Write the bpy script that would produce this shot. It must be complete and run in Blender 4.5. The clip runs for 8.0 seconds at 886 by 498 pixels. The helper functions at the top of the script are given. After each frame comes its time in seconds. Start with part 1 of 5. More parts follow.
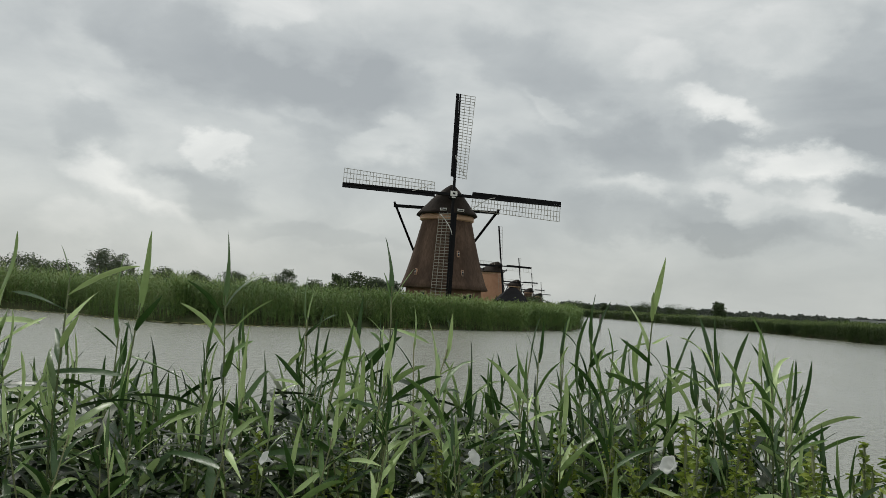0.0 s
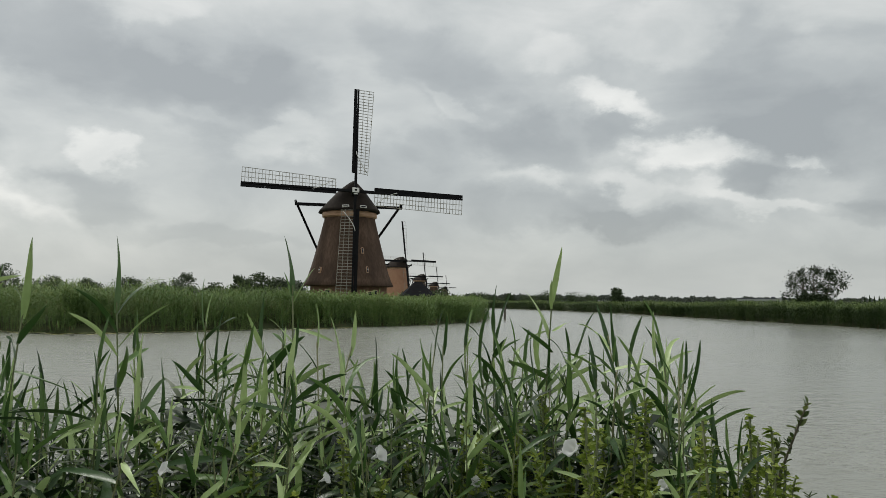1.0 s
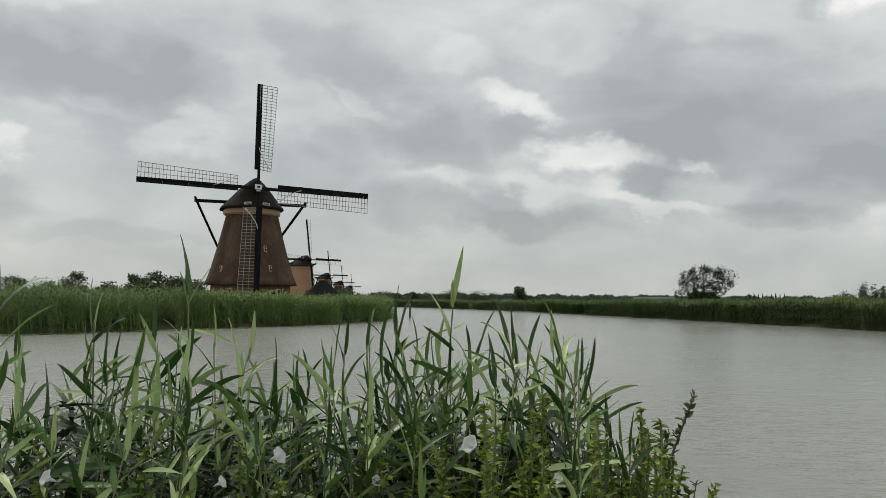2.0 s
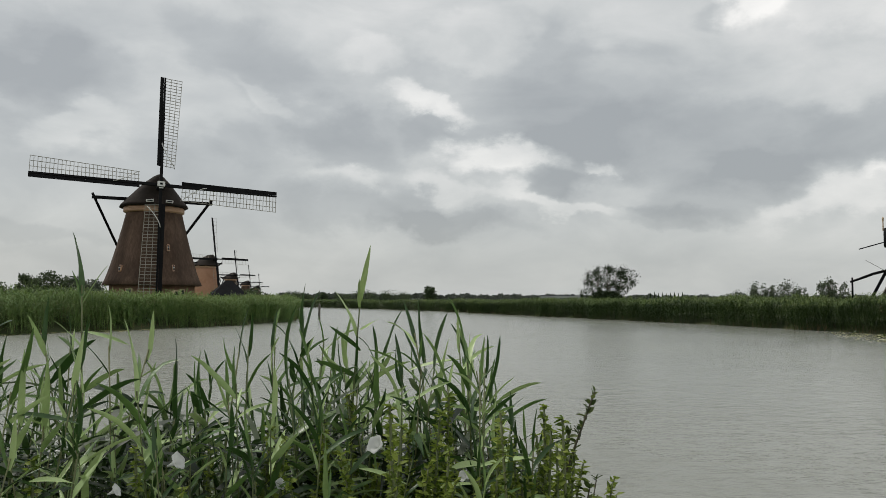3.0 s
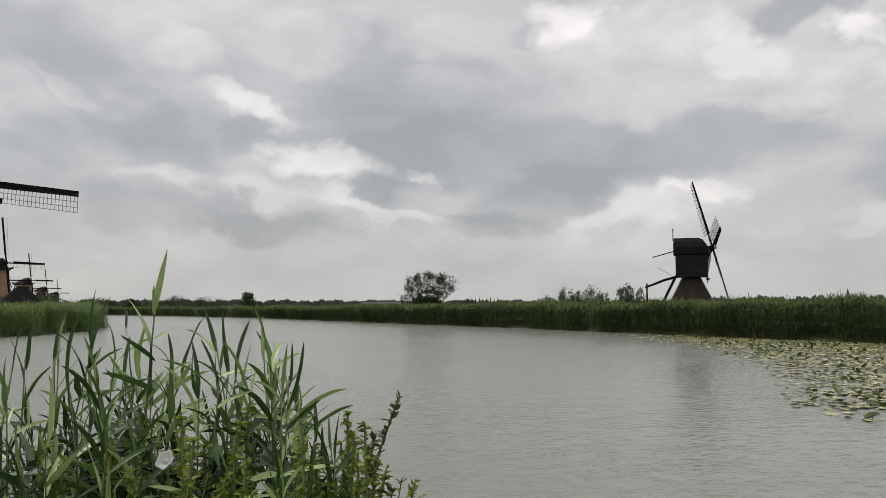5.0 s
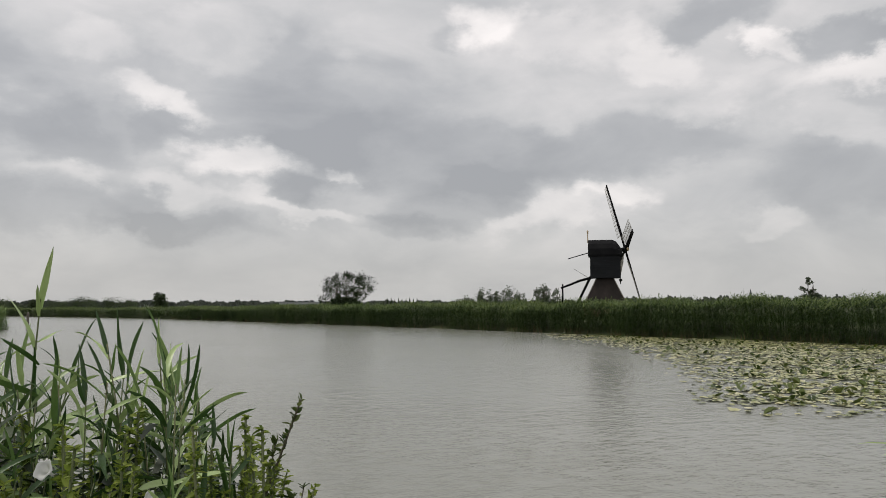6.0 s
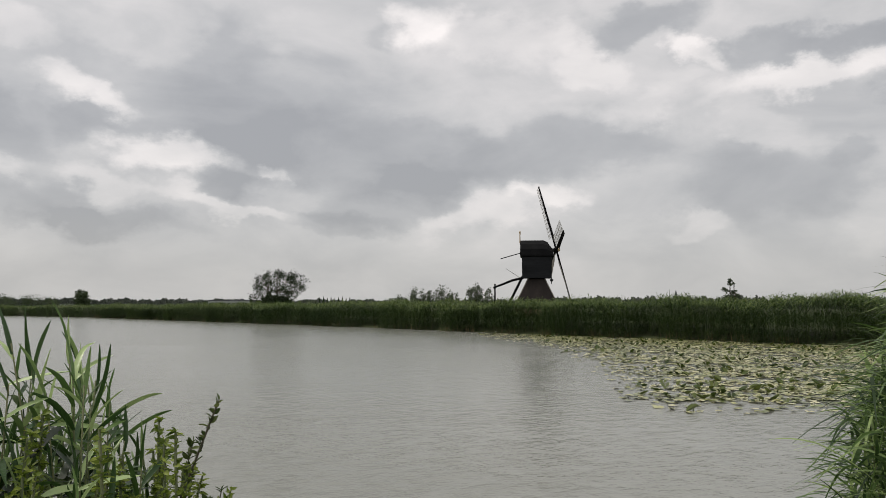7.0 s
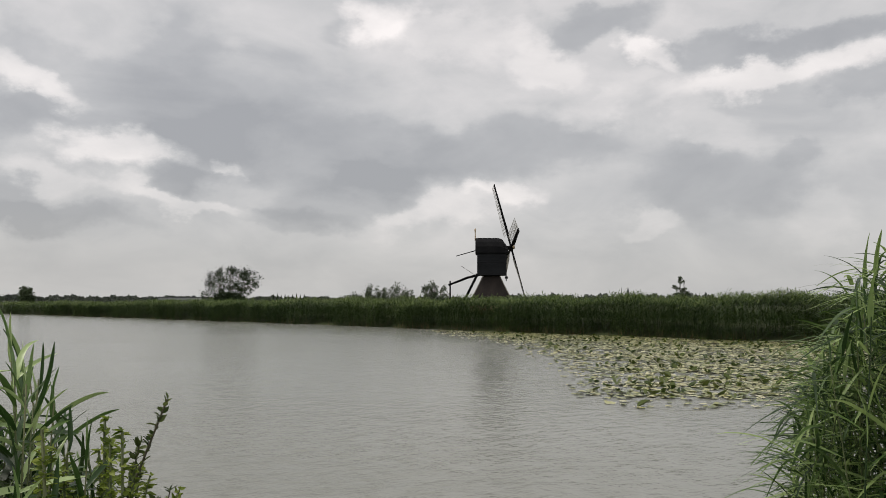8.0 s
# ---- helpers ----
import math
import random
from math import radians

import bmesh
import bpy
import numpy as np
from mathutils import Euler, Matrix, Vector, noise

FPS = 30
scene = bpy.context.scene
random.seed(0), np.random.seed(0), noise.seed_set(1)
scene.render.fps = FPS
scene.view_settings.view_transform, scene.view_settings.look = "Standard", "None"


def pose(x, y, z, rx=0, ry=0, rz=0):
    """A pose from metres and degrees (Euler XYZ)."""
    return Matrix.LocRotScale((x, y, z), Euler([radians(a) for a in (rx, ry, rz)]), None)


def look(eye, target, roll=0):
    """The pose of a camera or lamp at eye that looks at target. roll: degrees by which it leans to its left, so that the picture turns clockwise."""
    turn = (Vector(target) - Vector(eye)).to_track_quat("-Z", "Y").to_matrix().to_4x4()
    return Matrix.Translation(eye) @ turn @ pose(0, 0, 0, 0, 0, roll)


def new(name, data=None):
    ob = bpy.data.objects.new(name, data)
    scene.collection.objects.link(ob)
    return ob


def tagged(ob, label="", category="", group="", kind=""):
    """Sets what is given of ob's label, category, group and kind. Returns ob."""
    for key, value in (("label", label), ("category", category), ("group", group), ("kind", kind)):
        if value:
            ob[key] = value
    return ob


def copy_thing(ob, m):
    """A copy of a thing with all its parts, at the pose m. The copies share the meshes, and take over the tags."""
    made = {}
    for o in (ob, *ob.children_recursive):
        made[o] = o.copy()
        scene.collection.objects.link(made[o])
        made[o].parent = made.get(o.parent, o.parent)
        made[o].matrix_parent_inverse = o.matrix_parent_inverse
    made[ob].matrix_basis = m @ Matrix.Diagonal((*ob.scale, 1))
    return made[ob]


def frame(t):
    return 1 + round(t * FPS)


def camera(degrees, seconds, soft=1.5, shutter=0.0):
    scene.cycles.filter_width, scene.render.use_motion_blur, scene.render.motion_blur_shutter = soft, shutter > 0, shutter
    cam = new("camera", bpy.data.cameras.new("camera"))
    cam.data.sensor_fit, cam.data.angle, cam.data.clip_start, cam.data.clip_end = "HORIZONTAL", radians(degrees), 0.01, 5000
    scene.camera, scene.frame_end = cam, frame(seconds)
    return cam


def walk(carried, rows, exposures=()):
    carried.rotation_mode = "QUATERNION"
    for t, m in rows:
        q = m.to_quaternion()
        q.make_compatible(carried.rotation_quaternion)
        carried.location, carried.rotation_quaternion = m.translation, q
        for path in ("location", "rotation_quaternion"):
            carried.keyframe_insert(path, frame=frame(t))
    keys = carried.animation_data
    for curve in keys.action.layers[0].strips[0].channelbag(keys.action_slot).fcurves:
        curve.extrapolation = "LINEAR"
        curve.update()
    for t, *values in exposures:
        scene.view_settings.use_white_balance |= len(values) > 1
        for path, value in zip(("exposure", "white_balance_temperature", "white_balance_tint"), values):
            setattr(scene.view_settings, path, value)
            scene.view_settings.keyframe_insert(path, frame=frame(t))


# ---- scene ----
# ---- camera and walk ----
cam = camera(58.93, 8.0, 0.5)
EYE = 2.7          # height of the lens over the water
ARM = 0.09         # the lens swings round the carrier at arm's length
TILT = 0.37


def held(yaw, pitch, roll, dx=0.0):
    a = radians(yaw)
    return pose(-math.sin(a) * ARM + dx, (math.cos(a) - 1) * ARM, EYE, 90 + pitch + TILT, 0, yaw) @ pose(0, 0, 0, 0, 0, roll)


PATH = [
    (0.0, held(3.62, 3.42, 3.3)),
    (0.1, held(2.6, 3.5, 1.7)),
    (0.2, held(1.9, 3.4, 0.95)),
    (0.5, held(0.0, 3.47, 0.84)),
    (1.0, held(-3.39, 3.33, 0.78)),
    (1.5, held(-6.86, 3.35, 0.65)),
    (3.0, held(-16.85, 3.36, 0.34)),
    (3.5, held(-19.95, 3.63, 0.24)),
    (4.0, held(-23.23, 3.81, 0.14)),
    (4.5, held(-26.67, 3.84, 0.06, 0.01)),
    (5.0, held(-29.83, 3.82, -0.02, 0.03)),
    (6.5, held(-38.3, 3.85, -0.05, 0.09)),
    (7.0, held(-40.57, 3.79, 0.10, 0.10)),
    (7.5, held(-42.55, 3.66, 0.19, 0.10)),
    (8.0, held(-43.83, 3.59, 0.14, 0.10)),
]
walk(cam, PATH, [(0.0, 0.0, 6450, 7.0), (1.5, 0.0, 6450, 7.5), (3.5, 0.0, 6480, 10.0), (5.0, 0.0, 6550, 13.0), (8.0, 0.0, 6600, 14.0)])


def polar(az, d, z=0.0):
    """A place by its bearing (degrees, left positive) and distance from the viewpoint."""
    a = radians(az)
    return Vector((-math.sin(a) * d, math.cos(a) * d, z))


# ---- sky and sun ----
SUN_EL, SUN_AZ = 58.0, 35.0      # degrees; bearing to the left of the first view


def make_world():
    w = bpy.data.worlds.new("overcast_sky")
    w.use_nodes = True
    scene.world = w
    nt = w.node_tree
    N, L = nt.nodes, nt.links
    N.clear()
    out = N.new("ShaderNodeOutputWorld")
    bg = N.new("ShaderNodeBackground")
    L.new(bg.outputs[0], out.inputs[0])
    sky = N.new("ShaderNodeTexSky")
    sky.sky_type = "NISHITA"
    sky.sun_disc = False
    sky.sun_elevation = radians(SUN_EL)
    sky.sun_rotation = radians(-SUN_AZ)
    sky.dust_density = 3.0
    tc = N.new("ShaderNodeTexCoord")
    sep = N.new("ShaderNodeSeparateXYZ")
    L.new(tc.outputs["Generated"], sep.inputs[0])

    def mth(op, a, b=None, c=None, clamp=False):
        n = N.new("ShaderNodeMath")
        n.operation = op
        n.use_clamp = clamp
        for i, v in enumerate((a, b, c)):
            if v is None:
                continue
            if isinstance(v, (int, float)):
                n.inputs[i].default_value = v
            else:
                L.new(v, n.inputs[i])
        return n.outputs[0]

    z = mth("MAXIMUM", sep.outputs[2], 0.0)

    def nz(scale, detail, rough, dist, off, tall=2.0):
        m = N.new("ShaderNodeMapping")
        m.inputs["Location"].default_value = off
        m.inputs["Scale"].default_value = (1, 1, tall)
        L.new(tc.outputs["Generated"], m.inputs[0])
        n = N.new("ShaderNodeTexNoise")
        n.inputs["Scale"].default_value = scale
        n.inputs["Detail"].default_value = detail
        n.inputs["Roughness"].default_value = rough
        n.inputs["Distortion"].default_value = dist
        L.new(m.outputs[0], n.inputs["Vector"])
        return n.outputs["Fac"]

    big = nz(2.2, 2.0, 0.5, 0.3, (3.1, 1.7, 0.0))
    mid = nz(6.0, 9.0, 0.55, 0.35, (0.6, 4.2, 2.0), 2.2)
    f = mth("ADD", mth("MULTIPLY_ADD", big, 0.22, 0.185), mth("MULTIPLY", mid, 0.42))

    # the wind frays every cloud: the view is bent a little by noise at two sizes
    def bend(vector, scale, detail, size, off):
        n = N.new("ShaderNodeTexNoise")
        n.inputs["Scale"].default_value, n.inputs["Detail"].default_value, n.inputs["Roughness"].default_value = scale, detail, 0.6
        m = N.new("ShaderNodeMapping")
        m.inputs["Location"].default_value = off
        m.inputs["Scale"].default_value = (1, 1, 1.6)
        L.new(tc.outputs["Generated"], m.inputs[0])
        L.new(m.outputs[0], n.inputs["Vector"])
        c = N.new("ShaderNodeVectorMath")
        c.operation = "SUBTRACT"
        L.new(n.outputs["Color"], c.inputs[0])
        c.inputs[1].default_value = (0.5, 0.5, 0.5)
        v = N.new("ShaderNodeVectorMath")
        v.operation = "MULTIPLY_ADD"
        L.new(c.outputs[0], v.inputs[0])
        v.inputs[1].default_value = (size, size, size * 0.8)
        L.new(vector, v.inputs[2])
        return v.outputs[0]

    frayed = bend(bend(tc.outputs["Generated"], 6.5, 2.0, 0.12, (3.0, 1.0, 0.0)), 19.0, 7.0, 0.068, (0.0, 7.0, 2.0))

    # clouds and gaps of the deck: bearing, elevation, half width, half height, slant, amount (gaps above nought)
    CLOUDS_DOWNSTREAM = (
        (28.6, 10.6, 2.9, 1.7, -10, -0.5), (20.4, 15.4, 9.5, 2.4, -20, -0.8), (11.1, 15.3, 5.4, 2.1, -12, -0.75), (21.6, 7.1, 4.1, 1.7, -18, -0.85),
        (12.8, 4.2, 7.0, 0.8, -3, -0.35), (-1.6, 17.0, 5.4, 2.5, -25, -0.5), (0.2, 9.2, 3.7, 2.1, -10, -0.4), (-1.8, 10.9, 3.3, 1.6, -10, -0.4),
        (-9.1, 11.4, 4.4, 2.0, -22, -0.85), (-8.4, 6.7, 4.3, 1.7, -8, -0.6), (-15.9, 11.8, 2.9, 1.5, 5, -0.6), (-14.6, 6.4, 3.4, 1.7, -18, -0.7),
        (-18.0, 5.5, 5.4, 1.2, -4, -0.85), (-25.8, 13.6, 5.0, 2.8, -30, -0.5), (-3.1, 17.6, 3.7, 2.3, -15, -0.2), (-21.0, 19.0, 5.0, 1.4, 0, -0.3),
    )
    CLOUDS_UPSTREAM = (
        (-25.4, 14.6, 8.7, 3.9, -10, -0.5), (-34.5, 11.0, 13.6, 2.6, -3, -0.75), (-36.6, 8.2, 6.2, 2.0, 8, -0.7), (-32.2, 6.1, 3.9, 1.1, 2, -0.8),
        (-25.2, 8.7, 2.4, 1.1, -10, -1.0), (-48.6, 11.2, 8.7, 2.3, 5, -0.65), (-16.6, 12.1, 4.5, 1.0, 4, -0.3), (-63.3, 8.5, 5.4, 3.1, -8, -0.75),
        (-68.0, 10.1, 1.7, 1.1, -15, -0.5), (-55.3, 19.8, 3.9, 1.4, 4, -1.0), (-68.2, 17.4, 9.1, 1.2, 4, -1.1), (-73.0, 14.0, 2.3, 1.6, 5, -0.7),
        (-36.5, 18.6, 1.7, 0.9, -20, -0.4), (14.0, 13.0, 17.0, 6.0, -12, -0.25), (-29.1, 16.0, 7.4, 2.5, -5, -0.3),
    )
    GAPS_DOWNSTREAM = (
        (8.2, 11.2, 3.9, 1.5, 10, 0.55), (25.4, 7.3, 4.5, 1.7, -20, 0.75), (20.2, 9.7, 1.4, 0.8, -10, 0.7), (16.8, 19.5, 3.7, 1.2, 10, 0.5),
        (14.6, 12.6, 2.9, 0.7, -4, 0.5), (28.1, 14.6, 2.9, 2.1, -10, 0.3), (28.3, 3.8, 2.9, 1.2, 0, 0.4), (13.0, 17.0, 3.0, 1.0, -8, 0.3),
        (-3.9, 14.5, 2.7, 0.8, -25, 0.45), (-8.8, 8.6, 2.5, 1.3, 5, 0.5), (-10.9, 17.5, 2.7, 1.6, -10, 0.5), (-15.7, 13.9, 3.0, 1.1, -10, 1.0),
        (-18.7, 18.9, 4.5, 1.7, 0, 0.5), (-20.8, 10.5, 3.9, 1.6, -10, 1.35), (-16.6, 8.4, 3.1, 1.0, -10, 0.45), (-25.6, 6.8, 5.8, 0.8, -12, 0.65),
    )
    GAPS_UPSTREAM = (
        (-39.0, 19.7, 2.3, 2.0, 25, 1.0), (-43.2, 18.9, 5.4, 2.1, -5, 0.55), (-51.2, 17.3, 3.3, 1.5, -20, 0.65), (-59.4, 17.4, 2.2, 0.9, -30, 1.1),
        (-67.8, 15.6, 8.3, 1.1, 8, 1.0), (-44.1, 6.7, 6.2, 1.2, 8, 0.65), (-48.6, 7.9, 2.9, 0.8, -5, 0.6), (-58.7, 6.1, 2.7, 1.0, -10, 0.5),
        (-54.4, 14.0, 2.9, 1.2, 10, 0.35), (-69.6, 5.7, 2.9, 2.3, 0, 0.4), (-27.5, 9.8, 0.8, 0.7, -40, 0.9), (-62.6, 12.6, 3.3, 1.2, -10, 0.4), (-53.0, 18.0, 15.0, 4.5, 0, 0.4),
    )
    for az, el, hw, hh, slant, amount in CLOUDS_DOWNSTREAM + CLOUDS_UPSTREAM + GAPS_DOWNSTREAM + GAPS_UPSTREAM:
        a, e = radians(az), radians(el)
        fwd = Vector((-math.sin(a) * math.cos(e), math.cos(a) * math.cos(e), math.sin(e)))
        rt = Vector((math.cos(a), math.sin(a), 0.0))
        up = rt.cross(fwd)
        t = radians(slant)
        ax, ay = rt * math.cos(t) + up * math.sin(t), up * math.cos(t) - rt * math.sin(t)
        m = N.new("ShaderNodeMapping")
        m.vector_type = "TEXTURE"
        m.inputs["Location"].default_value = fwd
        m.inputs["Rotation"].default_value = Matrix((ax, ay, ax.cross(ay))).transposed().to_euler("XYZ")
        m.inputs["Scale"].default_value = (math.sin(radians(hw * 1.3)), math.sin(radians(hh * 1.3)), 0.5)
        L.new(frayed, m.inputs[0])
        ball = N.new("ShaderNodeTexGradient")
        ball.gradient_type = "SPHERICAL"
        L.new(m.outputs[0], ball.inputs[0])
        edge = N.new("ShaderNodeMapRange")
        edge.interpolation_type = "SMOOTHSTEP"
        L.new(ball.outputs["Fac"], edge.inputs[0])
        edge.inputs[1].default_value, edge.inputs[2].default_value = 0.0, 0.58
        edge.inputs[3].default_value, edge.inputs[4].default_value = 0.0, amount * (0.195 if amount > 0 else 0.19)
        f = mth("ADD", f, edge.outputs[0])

    ramp = N.new("ShaderNodeValToRGB")
    L.new(f, ramp.inputs[0])
    el = ramp.color_ramp.elements
    el[0].position, el[0].color = 0.24, (0.34, 0.355, 0.362, 1)
    el[1].position, el[1].color = 0.84, (0.93, 0.905, 0.87, 1)
    for p, c in ((0.42, (0.445, 0.46, 0.46, 1)), (0.52, (0.55, 0.56, 0.55, 1)), (0.60, (0.645, 0.645, 0.63, 1)), (0.70, (0.76, 0.75, 0.725, 1))):
        e2 = el.new(p)
        e2.color = c
    # a pale band of haze over the horizon
    low = N.new("ShaderNodeMapRange")
    L.new(z, low.inputs[0])
    low.inputs[1].default_value, low.inputs[2].default_value = 0.0, 0.12
    low.inputs[3].default_value, low.inputs[4].default_value = 0.5, 0.0
    mix = N.new("ShaderNodeMix")
    mix.data_type = "RGBA"
    L.new(low.outputs[0], mix.inputs[0])
    L.new(ramp.outputs[0], mix.inputs[6])
    mix.inputs[7].default_value = (0.475, 0.49, 0.472, 1)
    # a little of the clear sky's own light comes through the deck
    thin = N.new("ShaderNodeMix")
    thin.data_type = "RGBA"
    thin.blend_type = "ADD"
    thin.inputs[0].default_value = 0.012
    L.new(mix.outputs[2], thin.inputs[6])
    L.new(sky.outputs[0], thin.inputs[7])
    L.new(thin.outputs[2], bg.inputs[0])
    bg.inputs[1].default_value = 1.0


make_world()
sun_data = bpy.data.lights.new("sun", "SUN")
sun_data.energy, sun_data.angle, sun_data.color = 1.3, radians(15), (1.0, 0.96, 0.9)
sun = new("sun", sun_data)
sun.matrix_world = look(polar(SUN_AZ, 50, 50 * math.tan(radians(SUN_EL))), (0, 0, 0))
scene.view_settings.exposure = 0.0


# ---- materials ----
def material(name, stops, scale=4.0, rough=0.8, bump=0.0, bump_scale=30.0, metal=0.0, island=0.0, stretch=(1, 1, 1),
             detail=5.0, sheen=0.0, translucent=0.0, spec=0.3, object_random=0.0):
    """A procedural surface: colours from noise at two scales, a fine relief, and variation from piece to piece."""
    m = bpy.data.materials.new(name)
    m.use_nodes = True
    nt = m.node_tree
    N, L = nt.nodes, nt.links
    b = N["Principled BSDF"]
    b.inputs["Roughness"].default_value = rough
    b.inputs["Metallic"].default_value = metal
    b.inputs["Specular IOR Level"].default_value = spec
    tc = N.new("ShaderNodeTexCoord")
    mp = N.new("ShaderNodeMapping")
    mp.inputs["Scale"].default_value = stretch
    L.new(tc.outputs["Object"], mp.inputs[0])
    n1 = N.new("ShaderNodeTexNoise")
    n1.inputs["Scale"].default_value, n1.inputs["Detail"].default_value = scale, detail
    n1.inputs["Roughness"].default_value = 0.6
    L.new(mp.outputs[0], n1.inputs["Vector"])
    n2 = N.new("ShaderNodeTexNoise")
    n2.inputs["Scale"].default_value, n2.inputs["Detail"].default_value = scale * 0.13, 3.0
    L.new(mp.outputs[0], n2.inputs["Vector"])
    mixf = N.new("ShaderNodeMath")
    mixf.operation = "MULTIPLY_ADD"
    L.new(n2.outputs["Fac"], mixf.inputs[0])
    mixf.inputs[1].default_value = 0.6
    half = N.new("ShaderNodeMath")
    half.operation = "MULTIPLY"
    half.inputs[1].default_value = 0.4
    L.new(n1.outputs["Fac"], half.inputs[0])
    L.new(half.outputs[0], mixf.inputs[2])
    fac = mixf.outputs[0]
    if island or object_random:
        src = N.new("ShaderNodeNewGeometry").outputs["Random Per Island"] if island else N.new("ShaderNodeObjectInfo").outputs["Random"]
        ri = N.new("ShaderNodeMath")
        ri.operation = "MULTIPLY_ADD"
        L.new(src, ri.inputs[0])
        ri.inputs[1].default_value = island or object_random
        ri.inputs[2].default_value = -0.5 * (island or object_random)
        ad = N.new("ShaderNodeMath")
        ad.operation = "ADD"
        L.new(fac, ad.inputs[0])
        L.new(ri.outputs[0], ad.inputs[1])
        fac = ad.outputs[0]
    ramp = N.new("ShaderNodeValToRGB")
    L.new(fac, ramp.inputs[0])
    el = ramp.color_ramp.elements
    el[0].position, el[0].color = 0.25, (*stops[0], 1)
    el[1].position, el[1].color = 0.75, (*stops[-1], 1)
    for i, c in enumerate(stops[1:-1]):
        e = el.new(0.25 + 0.5 * (i + 1) / (len(stops) - 1))
        e.color = (*c, 1)
    L.new(ramp.outputs[0], b.inputs["Base Color"])
    if bump:
        n3 = N.new("ShaderNodeTexNoise")
        n3.inputs["Scale"].default_value, n3.inputs["Detail"].default_value = bump_scale, 4.0
        L.new(mp.outputs[0], n3.inputs["Vector"])
        bp = N.new("ShaderNodeBump")
        bp.inputs["Strength"].default_value, bp.inputs["Distance"].default_value = bump, 0.6 / bump_scale
        L.new(n3.outputs["Fac"], bp.inputs["Height"])
        L.new(bp.outputs[0], b.inputs["Normal"])
    if translucent:
        tr = N.new("ShaderNodeBsdfTranslucent")
        L.new(ramp.outputs[0], tr.inputs[0])
        ms = N.new("ShaderNodeMixShader")
        ms.inputs[0].default_value = translucent
        L.new(b.outputs[0], ms.inputs[1])
        L.new(tr.outputs[0], ms.inputs[2])
        L.new(ms.outputs[0], N["Material Output"].inputs[0])
    return m


